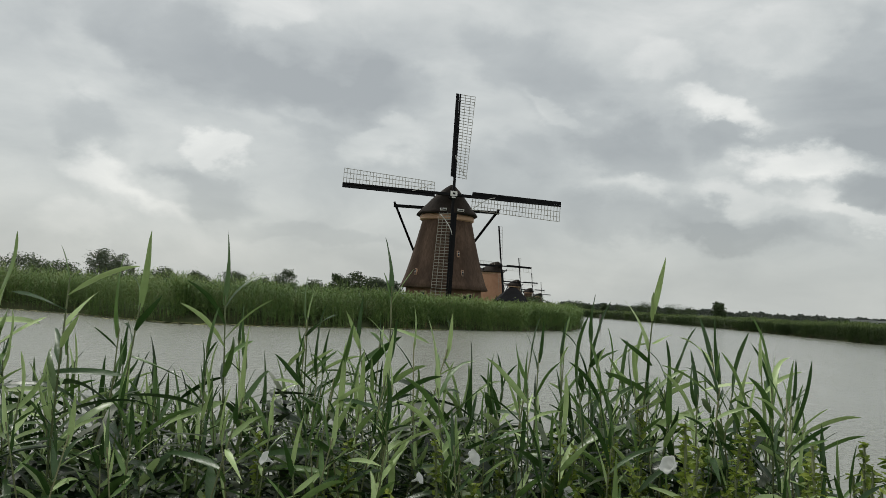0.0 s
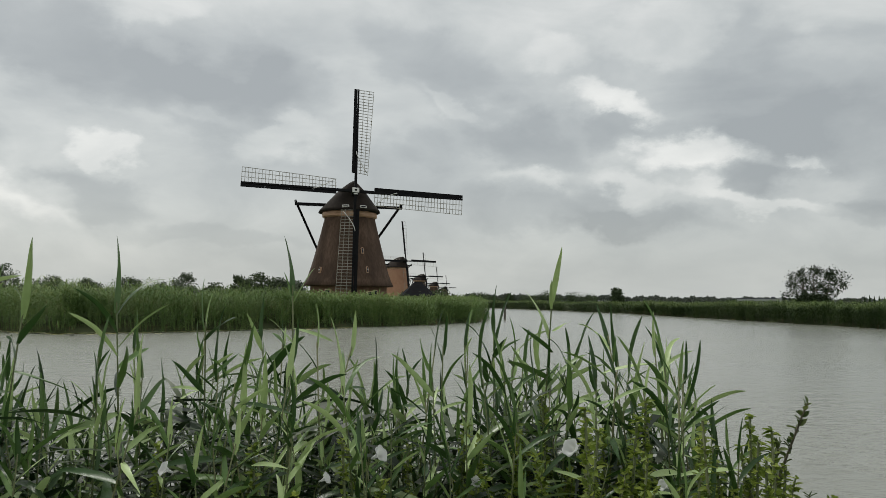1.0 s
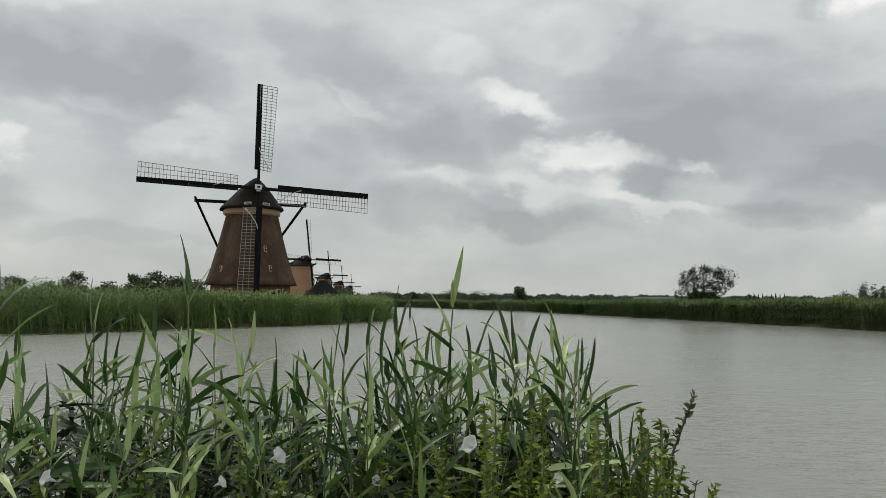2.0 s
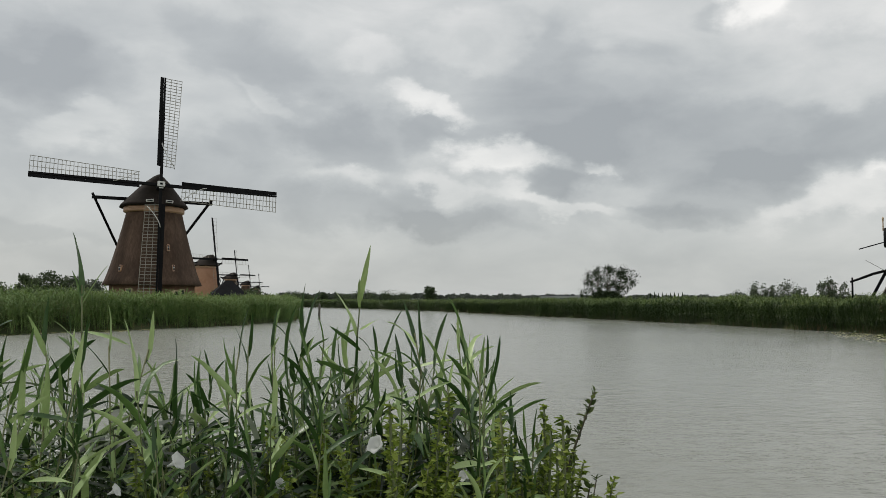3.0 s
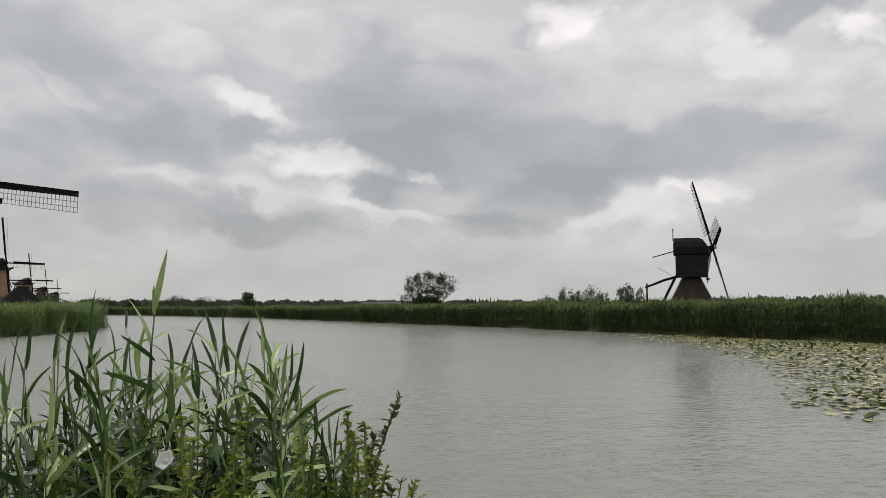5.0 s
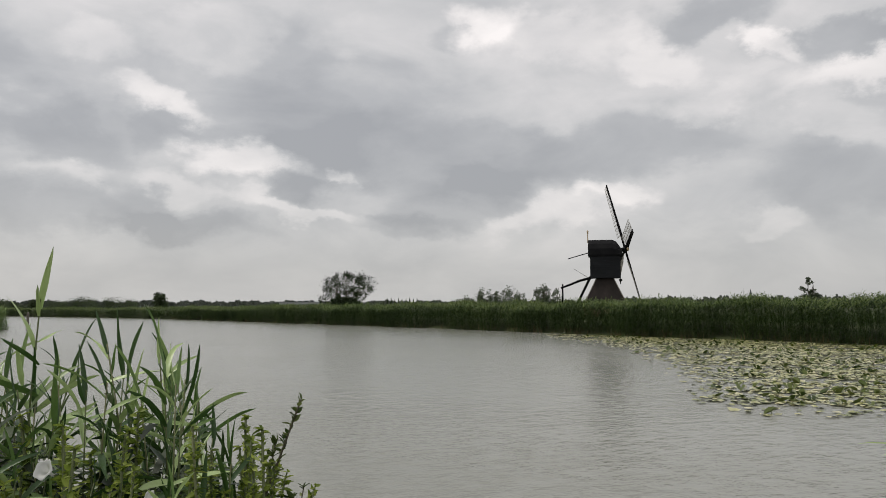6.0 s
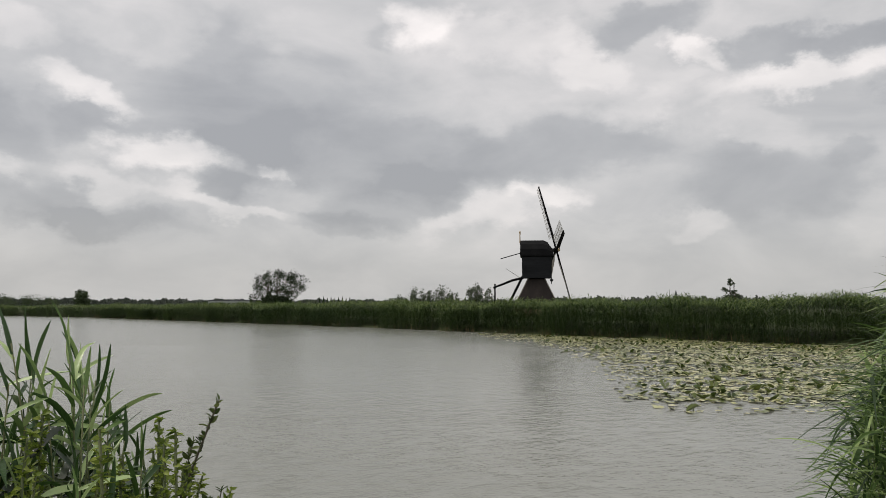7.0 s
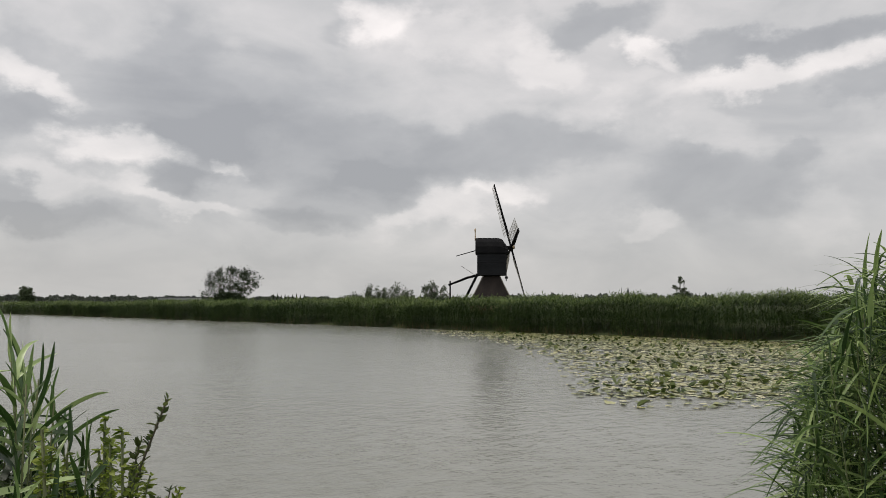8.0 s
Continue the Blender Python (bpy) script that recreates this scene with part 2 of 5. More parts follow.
def water_material():
    m = bpy.data.materials.new("river_water")
    m.use_nodes = True
    nt = m.node_tree
    N, L = nt.nodes, nt.links
    b = N["Principled BSDF"]
    b.inputs["Base Color"].default_value = (0.258, 0.265, 0.224, 1)
    b.inputs["Roughness"].default_value = 0.09
    b.inputs["IOR"].default_value = 1.45
    b.inputs["Specular IOR Level"].default_value = 0.5
    tc = N.new("ShaderNodeTexCoord")
    last = None
    # smooth and wind-ruffled stretches lie side by side
    wide = N.new("ShaderNodeTexNoise")
    wide.inputs["Scale"].default_value, wide.inputs["Detail"].default_value = 0.055, 4.0
    wide.inputs["Distortion"].default_value = 0.6
    L.new(tc.outputs["Object"], wide.inputs["Vector"])
    calm = N.new("ShaderNodeMapRange")
    L.new(wide.outputs["Fac"], calm.inputs[0])
    calm.inputs[1].default_value, calm.inputs[2].default_value = 0.42, 0.60
    calm.inputs[3].default_value, calm.inputs[4].default_value = 0.65, 1.35
    # the open reach before the island lies in the wind
    place = N.new("ShaderNodeSeparateXYZ")
    L.new(tc.outputs["Object"], place.inputs[0])
    gust = N.new("ShaderNodeMapRange")
    gust.interpolation_type = "SMOOTHSTEP"
    L.new(place.outputs[0], gust.inputs[0])
    gust.inputs[1].default_value, gust.inputs[2].default_value = 2.0, 16.0
    gust.inputs[3].default_value, gust.inputs[4].default_value = 1.1, 0.0
    # cat's paws: patches of ripples a few metres long, drawn out across the wind
    paw_map = N.new("ShaderNodeMapping")
    paw_map.inputs["Scale"].default_value = (1.0, 0.8, 1.0)
    paw_map.inputs["Rotation"].default_value = (0, 0, radians(25))
    L.new(tc.outputs["Object"], paw_map.inputs[0])
    paw = N.new("ShaderNodeTexNoise")
    paw.inputs["Scale"].default_value, paw.inputs["Detail"].default_value, paw.inputs["Roughness"].default_value = 2.2, 4.0, 0.6
    L.new(paw_map.outputs[0], paw.inputs["Vector"])
    paws = N.new("ShaderNodeMapRange")
    L.new(paw.outputs["Fac"], paws.inputs[0])
    paws.inputs[1].default_value, paws.inputs[2].default_value = 0.38, 0.62
    paws.inputs[3].default_value, paws.inputs[4].default_value = 0.45, 1.25
    both = N.new("ShaderNodeMath")
    both.operation = "ADD"
    L.new(calm.outputs[0], both.inputs[0])
    L.new(gust.outputs[0], both.inputs[1])
    ruffle = N.new("ShaderNodeMath")
    ruffle.operation = "MULTIPLY"
    L.new(both.outputs[0], ruffle.inputs[0])
    L.new(paws.outputs[0], ruffle.inputs[1])
    # ripples too fine to stand out one by one scatter the reflection
    fine = N.new("ShaderNodeMath")
    fine.operation = "MULTIPLY_ADD"
    L.new(gust.outputs[0], fine.inputs[0])
    fine.inputs[1].default_value, fine.inputs[2].default_value = 0.07, 0.17
    L.new(fine.outputs[0], b.inputs["Roughness"])
    for scale, dist, stretch, turn in ((0.8, 0.048, (1.0, 1.5, 1.0), 35), (2.8, 0.042, (1.0, 1.6, 1.0), 20), (8.0, 0.013, (1.0, 1.4, 1.0), 45)):
        mp = N.new("ShaderNodeMapping")
        mp.inputs["Scale"].default_value = stretch
        mp.inputs["Rotation"].default_value = (0, 0, radians(turn))
        L.new(tc.outputs["Object"], mp.inputs[0])
        n = N.new("ShaderNodeTexNoise")
        n.inputs["Scale"].default_value, n.inputs["Detail"].default_value = scale, 3.0
        L.new(mp.outputs[0], n.inputs["Vector"])
        bp = N.new("ShaderNodeBump")
        bp.inputs["Strength"].default_value, bp.inputs["Distance"].default_value = 1.0, dist
        L.new(n.outputs["Fac"], bp.inputs["Height"])
        L.new(ruffle.outputs[0], bp.inputs["Strength"])
        if last:
            L.new(last, bp.inputs["Normal"])
        last = bp.outputs[0]
    L.new(last, b.inputs["Normal"])
    return m


M_GROUND = material("meadow_soil", [(0.03, 0.04, 0.015), (0.06, 0.075, 0.03), (0.10, 0.10, 0.045)], 3.0, 0.95, 0.6, 25)
M_WATER = water_material()
# Darker green: the shade on the bed's upright face is put into it.
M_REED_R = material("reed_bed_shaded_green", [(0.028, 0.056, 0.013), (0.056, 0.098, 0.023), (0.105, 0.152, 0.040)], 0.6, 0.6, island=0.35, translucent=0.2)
# Lit copy of the bed's green: light from above painted into the tops.
M_REED_TOP = material("lit_young_reed_top", [(0.105, 0.165, 0.045), (0.175, 0.245, 0.072), (0.26, 0.32, 0.11)], 0.5, 0.6, island=0.35, translucent=0.3)
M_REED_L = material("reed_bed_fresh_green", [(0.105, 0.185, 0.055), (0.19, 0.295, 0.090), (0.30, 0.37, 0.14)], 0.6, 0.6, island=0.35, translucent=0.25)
M_DRY = material("dry_reed_straw", [(0.16, 0.11, 0.06), (0.26, 0.19, 0.10)], 2.0, 0.8, island=0.4)
M_THATCH = material("weathered_thatch", [(0.033, 0.022, 0.016), (0.092, 0.059, 0.042), (0.19, 0.125, 0.088)], 5.0, 0.95, 0.9, 26, stretch=(1, 1, 0.28))
M_CAPTHATCH = material("dark_cap_thatch", [(0.018, 0.015, 0.013), (0.032, 0.025, 0.021), (0.055, 0.042, 0.034)], 5.0, 0.95, 0.9, 26)
M_TAR = material("tarred_wood", [(0.006, 0.006, 0.007), (0.010, 0.010, 0.011), (0.020, 0.020, 0.020)], 6.0, 0.85, 0.3, 30, stretch=(1, 1, 0.3), spec=0.15)
M_LATTICE = material("weathered_lattice_wood", [(0.24, 0.225, 0.19), (0.36, 0.34, 0.29), (0.46, 0.44, 0.38)], 5.0, 0.8, 0.2, 40)
M_WHITE = material("white_paint", [(0.62, 0.61, 0.57), (0.74, 0.73, 0.69), (0.80, 0.79, 0.76)], 6.0, 0.5, 0.1, 40)
M_CREAM = material("cream_paint", [(0.45, 0.33, 0.20), (0.58, 0.44, 0.29), (0.66, 0.53, 0.37)], 4.0, 0.55, 0.1, 40)
M_BAND = material("ochre_band_paint", [(0.46, 0.27, 0.17), (0.58, 0.36, 0.235), (0.64, 0.43, 0.30)], 4.0, 0.55, 0.1, 40)
M_MUDBRICK = material("mill_base_brick", [(0.13, 0.075, 0.052), (0.21, 0.12, 0.085), (0.28, 0.17, 0.12)], 6.0, 0.9, 0.5, 12)
M_ORANGE = material("orange_brick", [(0.36, 0.19, 0.115), (0.46, 0.255, 0.16), (0.53, 0.325, 0.215)], 1.2, 0.9, 0.4, 10)
M_PANE = material("dark_window_glass", [(0.02, 0.022, 0.025), (0.035, 0.038, 0.04)], 2.0, 0.08, spec=0.5)
M_ROOFSHED = material("black_shed_roof", [(0.010, 0.010, 0.011), (0.018, 0.018, 0.020), (0.03, 0.03, 0.032)], 3.0, 0.95, 0.4, 14, spec=0.08)
M_BARK = material("bark", [(0.035, 0.028, 0.02), (0.07, 0.055, 0.04), (0.11, 0.09, 0.07)], 8.0, 0.9, 0.7, 24)
M_LEAF_T = material("tree_leaves", [(0.013, 0.022, 0.009), (0.024, 0.040, 0.015), (0.042, 0.062, 0.024)], 1.0, 0.7, island=0.4, translucent=0.12, spec=0.15)
M_LEAF_W = material("willow_leaves", [(0.065, 0.088, 0.054), (0.11, 0.14, 0.085), (0.17, 0.195, 0.125)], 1.0, 0.6, island=0.4, translucent=0.2)
M_LEAF_B = material("bush_leaves", [(0.045, 0.066, 0.032), (0.080, 0.110, 0.052), (0.13, 0.165, 0.085)], 1.0, 0.7, island=0.4, translucent=0.15, spec=0.2)
# Leaf green paled a little: the haze of distance is mixed into it.
M_FARWOOD = material("hazed_far_wood_leaves", [(0.060, 0.075, 0.062), (0.090, 0.105, 0.085), (0.125, 0.14, 0.11)], 0.05, 0.9, island=0.4)
M_GREYWALL = material("grey_cladding", [(0.34, 0.35, 0.36), (0.44, 0.45, 0.46)], 0.4, 0.7)
M_SLATE = material("spire_slate", [(0.07, 0.075, 0.085), (0.10, 0.105, 0.115)], 1.0, 0.7)
M_POSTWOOD = material("grey_post_wood", [(0.10, 0.09, 0.075), (0.17, 0.155, 0.13), (0.24, 0.22, 0.19)], 6.0, 0.85, 0.5, 20, stretch=(1, 1, 0.2))
M_PAD = material("lily_pad_green", [(0.17, 0.20, 0.055), (0.42, 0.42, 0.16), (0.60, 0.57, 0.32)], 1.5, 0.3, island=0.75, spec=0.6)
M_PADUP = material("raised_lily_leaf_green", [(0.035, 0.06, 0.012), (0.07, 0.105, 0.022), (0.13, 0.16, 0.04)], 1.5, 0.4, island=0.5, translucent=0.2)


# ---- mesh helpers ----
def finish(name, mesh, mat, parent=None, label="", smooth=False):
    mesh.materials.append(mat)
    if smooth:
        mesh.polygons.foreach_set("use_smooth", [True] * len(mesh.polygons))
    ob = new(name, mesh)
    if parent is not None:
        ob.parent = parent
    if label:
        ob["label"] = label
    return ob


def part(name, bm, mat, parent=None, label="", smooth=False):
    mesh = bpy.data.meshes.new(name)
    bmesh.ops.recalc_face_normals(bm, faces=bm.faces)
    bm.to_mesh(mesh)
    bm.free()
    return finish(name, mesh, mat, parent, label, smooth)


def empty(name, m):
    ob = new(name)
    ob.matrix_world = m
    return ob


def fast_mesh(name, verts, quads):
    """A mesh from arrays of corners and of four-cornered faces (a repeated last corner makes a triangle)."""
    mesh = bpy.data.meshes.new(name)
    verts = np.asarray(verts, dtype=np.float32)
    quads = np.asarray(quads, dtype=np.int32)
    mesh.vertices.add(len(verts))
    mesh.vertices.foreach_set("co", verts.ravel())
    mesh.loops.add(quads.size)
    mesh.loops.foreach_set("vertex_index", quads.ravel())
    mesh.polygons.add(len(quads))
    k = quads.shape[1]
    mesh.polygons.foreach_set("loop_start", np.arange(0, quads.size, k, dtype=np.int32))
    mesh.polygons.foreach_set("loop_total", np.full(len(quads), k, dtype=np.int32))
    mesh.update(calc_edges=True)
    return mesh


def box(bm, size, m, bevel=0.0):
    g = bmesh.ops.create_cube(bm, size=1.0, matrix=m @ Matrix.Diagonal((*size, 1)))
    if bevel:
        edges = {e for v in g["verts"] for e in v.link_edges}
        bmesh.ops.bevel(bm, geom=list(edges), offset=bevel, segments=1, affect="EDGES")
    return bm


def beam(bm, a, b, w, h, taper=1.0, up=(0, 0, 1)):
    """A squared timber from a to b; it thins to taper of its section at b."""
    a, b = Vector(a), Vector(b)
    d = (b - a).normalized()
    side = d.cross(Vector(up))
    if side.length < 1e-4:
        side = d.cross(Vector((1, 0, 0)))
    side.normalize()
    top = side.cross(d)
    rows = []
    for p, k in ((a, 1.0), (b, taper)):
        rows.append([bm.verts.new(p + side * sx * w * k / 2 + top * sz * h * k / 2) for sx, sz in ((-1, -1), (1, -1), (1, 1), (-1, 1))])
    for i in range(4):
        j = (i + 1) % 4
        bm.faces.new((rows[0][i], rows[0][j], rows[1][j], rows[1][i]))
    bm.faces.new(rows[0][::-1])
    bm.faces.new(rows[1])
    return bm


def rings(bm, loops, close=True, cap_top=True, cap_bottom=True):
    """Skin between closed loops of points."""
    rows = [[bm.verts.new(p) for p in loop] for loop in loops]
    n = len(rows[0])
    for r0, r1 in zip(rows, rows[1:]):
        for i in range(n):
            j = (i + 1) % n
            bm.faces.new((r0[i], r0[j], r1[j], r1[i]))
    if cap_bottom:
        bm.faces.new(rows[0][::-1])
    if cap_top:
        bm.faces.new(rows[-1])
    return bm


def tube(bm, pts, radii, sides=6):
    pts = [Vector(p) for p in pts]
    loops = []
    for i, p in enumerate(pts):
        d = (pts[min(i + 1, len(pts) - 1)] - pts[max(i - 1, 0)]).normalized()
        s = d.cross(Vector((0.31, 0.95, 0.05)))
        if s.length < 1e-3:
            s = d.cross(Vector((1, 0, 0)))
        s.normalize()
        t = d.cross(s)
        loops.append([p + (s * math.cos(2 * math.pi * k / sides) + t * math.sin(2 * math.pi * k / sides)) * radii[i] for k in range(sides)])
    return rings(bm, loops)
# ---- the land and the river ----
SHORE_NEAR = [(-160, 14), (-60, 7), (-12, 4.9), (-3, 4.6), (2.5, 3.9), (6, 1.5), (8, -4), (13, -20), (24, -80)]
SHORE_RIGHT = [(58, -80), (57, 0), (56, 30), (55.5, 50), (57, 80), (56, 120), (55, 185), (47, 225), (40, 255), (30, 290)]
SHORE_LEFT = [(14, 296), (15, 230), (15, 170), (13.5, 120), (10.5, 98.5), (4.2, 84.5), (-3.8, 74), (-10, 68.5), (-16.9, 60.5), (-23, 56), (-32.5, 61), (-55, 66), (-160, 74)]
RIVER = np.array(SHORE_NEAR + SHORE_RIGHT + SHORE_LEFT, dtype=float)


def inland(x, y):
    """Signed distance from the waterline: positive on land."""
    x, y = np.asarray(x, float), np.asarray(y, float)
    best = np.full(x.shape, 1e9)
    inside = np.zeros(x.shape, bool)
    n = len(RIVER)
    for i in range(n):
        (ax, ay), (bx, by) = RIVER[i], RIVER[(i + 1) % n]
        ex, ey = bx - ax, by - ay
        t = np.clip(((x - ax) * ex + (y - ay) * ey) / (ex * ex + ey * ey), 0, 1)
        best = np.minimum(best, np.hypot(x - ax - t * ex, y - ay - t * ey))
        cross = ((ay > y) != (by > y)) & (x < ex * (y - ay) / (ey if ey else 1e-9) + ax)
        inside ^= cross
    return np.where(inside, -best, best)


def land_height(x, y):
    d = inland(x, y)
    r = np.hypot(x, y)
    base = 1.15 * np.clip((d - 0.1) / 4.5, 0, 1) ** 0.8 + np.clip(-0.12 - 1.0 * np.clip(-d, 0, 3) * 0.5, -1.5, 0) * (d < 0.1)
    bumps = 0.12 * np.sin(x * 0.21 + 1.3) * np.sin(y * 0.17) * np.clip(d / 5, 0, 1)
    rear = 0.45 * np.clip((d - 3.5) / 2.0, 0, 1) * (r < 60)
    return np.where(d > 0.0, base + bumps + rear * np.clip(1 - r / 60, 0, 1), base)


def make_ground():
    rad = np.concatenate([np.linspace(0.0, 12, 25), np.geomspace(12.6, 340, 190), np.geomspace(360, 4500, 24)])
    az = np.linspace(0, 2 * math.pi, 401)[:-1]
    R, A = np.meshgrid(rad, az, indexing="ij")
    x, y = R * np.sin(A), R * np.cos(A)
    z = land_height(x, y)
    v = np.stack([x, y, z], -1).reshape(-1, 3)
    n = len(az)
    i, j = np.meshgrid(np.arange(len(rad) - 1), np.arange(n), indexing="ij")
    a, b = i * n + j, i * n + (j + 1) % n
    q = np.stack([a, a + n, b + n, b], -1).reshape(-1, 4)
    ob = finish("ground", fast_mesh("ground", v, q), M_GROUND, smooth=True)
    tagged(ob, "dark green grassy polder land and river bank", "ground", kind="structure")


def make_water():
    bm = bmesh.new()
    bmesh.ops.create_grid(bm, x_segments=8, y_segments=8, size=1.0, matrix=Matrix.Translation((-50, 110, 0)) @ Matrix.Diagonal((125, 205, 1, 1)))
    ob = part("water", bm, M_WATER)
    tagged(ob, "calm grey-green river water with small ripples", "water", kind="structure")


make_ground()
make_water()


# ---- strips of leaf, used for all reeds and grasses ----
def strips(base, lean, length, width, droop, rng, seg=3):
    """Leaf strips: base (n,3), lean directions (n,3, unit), length, width, droop (n). Returns corners and faces."""
    n = len(base)
    t = np.linspace(0, 1, seg + 1)
    side = np.cross(lean, np.array([0, 0, 1.0]))
    ln = np.linalg.norm(side, axis=1, keepdims=True)
    rnd = rng.normal(size=(n, 3)) * [1, 1, 0.15]
    side = np.where(ln > 0.25, side / np.maximum(ln, 1e-6), 0) + rnd * np.where(ln > 0.25, 0.35, 1.0)
    side /= np.linalg.norm(side, axis=1, keepdims=True)
    v = []
    for k, tk in enumerate(t):
        c = base + lean * (length * tk)[:, None]
        c[:, 2] -= droop * length * tk ** 2
        hor = lean[:, :2] * (droop * length * 0.35 * tk ** 2)[:, None]
        c[:, :2] += hor
        w = width * (0.75 + 0.6 * tk - 1.35 * tk ** 2) * 0.5
        w = np.maximum(w, 0.002)
        v.append(c - side * w[:, None])
        v.append(c + side * w[:, None])
    v = np.stack(v, 1)
    m = 2 * (seg + 1)
    q = np.concatenate([np.arange(n)[:, None] * m + np.array([2 * k, 2 * k + 1, 2 * k + 3, 2 * k + 2]) for k in range(seg)])
    return v.reshape(-1, 3), q


def reed_bed(name, line, depth, per_m, top, mat, seed, label, leaf=0.05, dry=0.0, ragged=0.12):
    """A belt of reeds along a shore line. line: points; depth: metres inland; top: height of the tips over the water along the line."""
    rng = np.random.default_rng(seed)
    pts = np.array(line, float)
    segl = np.hypot(*np.diff(pts, axis=0).T)
    cum = np.concatenate([[0], np.cumsum(segl)])
    total = cum[-1]
    n = int(total * per_m)
    s = rng.uniform(0, total, n)
    x, y = np.interp(s, cum, pts[:, 0]), np.interp(s, cum, pts[:, 1])
    tx, ty = np.interp(np.clip(s + 2, 0, total), cum, pts[:, 0]) - np.interp(np.clip(s - 2, 0, total), cum, pts[:, 0]), np.interp(np.clip(s + 2, 0, total), cum, pts[:, 1]) - np.interp(np.clip(s - 2, 0, total), cum, pts[:, 1])
    tl = np.hypot(tx, ty)
    nx, ny = ty / tl, -tx / tl
    test = inland(x + nx * 2, y + ny * 2) > inland(x - nx * 2, y - ny * 2)
    sg = np.where(test, 1.0, -1.0)
    off = depth * rng.beta(1.0, 1.5, n) + 0.45 * np.sin(s * 0.9 + np.sin(s * 0.23)) + 0.5 * np.sin(s * 0.37 + 2) - 0.2
    x, y = x + nx * sg * off, y + ny * sg * off
    z0 = np.maximum(land_height(x, y), -0.3)
    wave = 0.17 * np.sin(s * 0.55 + 1 + 1.5 * np.sin(s * 0.11)) + 0.13 * np.sin(s * 1.3 + np.sin(s * 0.31)) + 0.12 * np.sin(s * 0.13)
    ht = np.interp(s / total, np.linspace(0, 1, len(top)), top) + wave + rng.normal(0, ragged, n) - 0.25 * np.clip(0.6 - off, 0, 1)
    ht = np.maximum(ht - z0, 0.6)
    base = np.stack([x, y, z0], 1)
    wind = np.array([-0.10, 0.02])
    lean = np.concatenate([rng.normal(0, 0.06, (n, 2)) + wind, np.ones((n, 1))], 1)
    lean /= np.linalg.norm(lean, axis=1, keepdims=True)
    V, Q, count = [], [], 0

    def put(vq):
        nonlocal count
        V.append(vq[0])
        Q.append(vq[1] + count)
        count += len(vq[0])

    put(strips(base, lean, ht * 0.93, np.full(n, leaf * 0.33), np.full(n, 0.03), rng, 2))
    for k in range(10):
        f = rng.uniform(0.08, 0.93, n) if k < 8 else rng.uniform(0.75, 0.97, n)
        b = base + lean * (ht * f)[:, None]
        a = rng.uniform(0, 2 * math.pi, n)
        tilt = rng.uniform(0.5, 1.3, n)
        d = np.stack([np.cos(a) * tilt - 0.45, np.sin(a) * tilt, rng.uniform(0.1, 0.95, n)], 1)
        d /= np.linalg.norm(d, axis=1, keepdims=True)
        L = rng.uniform(0.4, 0.85, n)
        put(strips(b, d, L, rng.uniform(0.6, 1.2, n) * leaf, rng.uniform(0.1, 0.7, n), rng, 3))
    # the young tops of the reeds, bent over by the wind, with light from above in their colour
    TV, TQ, tc = [], [], 0
    for k in range(3):
        pick = rng.random(n) < 0.7
        f = rng.uniform(0.84, 1.02, n)[pick]
        b = (base + lean * ht[:, None])[pick] * 1.0
        b[:, 2] -= (1 - f) * ht[pick]
        m = len(b)
        a = rng.uniform(0, 2 * math.pi, m)
        d = np.stack([np.cos(a) * 0.6 - 0.55, np.sin(a) * 0.6 - 0.1, rng.uniform(0.25, 0.9, m)], 1)
        d /= np.linalg.norm(d, axis=1, keepdims=True)
        v, q = strips(b, d, rng.uniform(0.35, 0.7, m), rng.uniform(0.7, 1.2, m) * leaf, rng.uniform(0.35, 1.0, m), rng, 3)
        TV.append(v)
        TQ.append(q + tc)
        tc += len(v)
    tops = finish("reed_tops", fast_mesh("reed_tops", np.concatenate(TV), np.concatenate(TQ)), M_REED_TOP)
    tagged(tops, "young tops of the reeds bent by the wind, paler green with light painted in", "reeds", kind="stuff")
    mesh = fast_mesh(name, np.concatenate(V), np.concatenate(Q))
    ob = finish(name, mesh, mat)
    tagged(ob, label, "reeds", kind="stuff")
    if dry:
        m = int(n * dry)
        pick = rng.permutation(n)[:m]
        b2 = base[pick] + rng.normal(0, 0.15, (m, 3)) * [1, 1, 0]
        b2[:, :2] -= (np.stack([nx * sg, ny * sg], 1)[pick]) * 0.3
        b2[:, 2] = -0.05
        l2 = lean[pick] + rng.normal(0, 0.12, (m, 3))
        l2 /= np.linalg.norm(l2, axis=1, keepdims=True)
        v, q = strips(b2, l2, rng.uniform(0.25, 0.9, m), np.full(m, leaf * 0.6), np.full(m, 0.02), rng, 2)
        o2 = finish("dry_reed_stubble", fast_mesh("dry_reed_stubble", v, q), M_DRY)
        tagged(o2, "straw-coloured dead reed stems along the waterline", "reeds", kind="stuff")
    return ob


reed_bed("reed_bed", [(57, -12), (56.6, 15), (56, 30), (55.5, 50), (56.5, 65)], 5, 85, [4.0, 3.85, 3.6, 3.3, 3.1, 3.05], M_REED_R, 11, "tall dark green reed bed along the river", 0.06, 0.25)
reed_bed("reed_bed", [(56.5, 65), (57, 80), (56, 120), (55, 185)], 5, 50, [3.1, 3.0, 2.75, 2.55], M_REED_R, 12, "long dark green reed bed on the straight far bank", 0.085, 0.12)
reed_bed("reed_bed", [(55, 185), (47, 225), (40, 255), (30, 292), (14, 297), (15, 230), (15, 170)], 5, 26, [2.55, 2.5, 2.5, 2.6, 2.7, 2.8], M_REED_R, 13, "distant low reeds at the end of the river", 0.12)
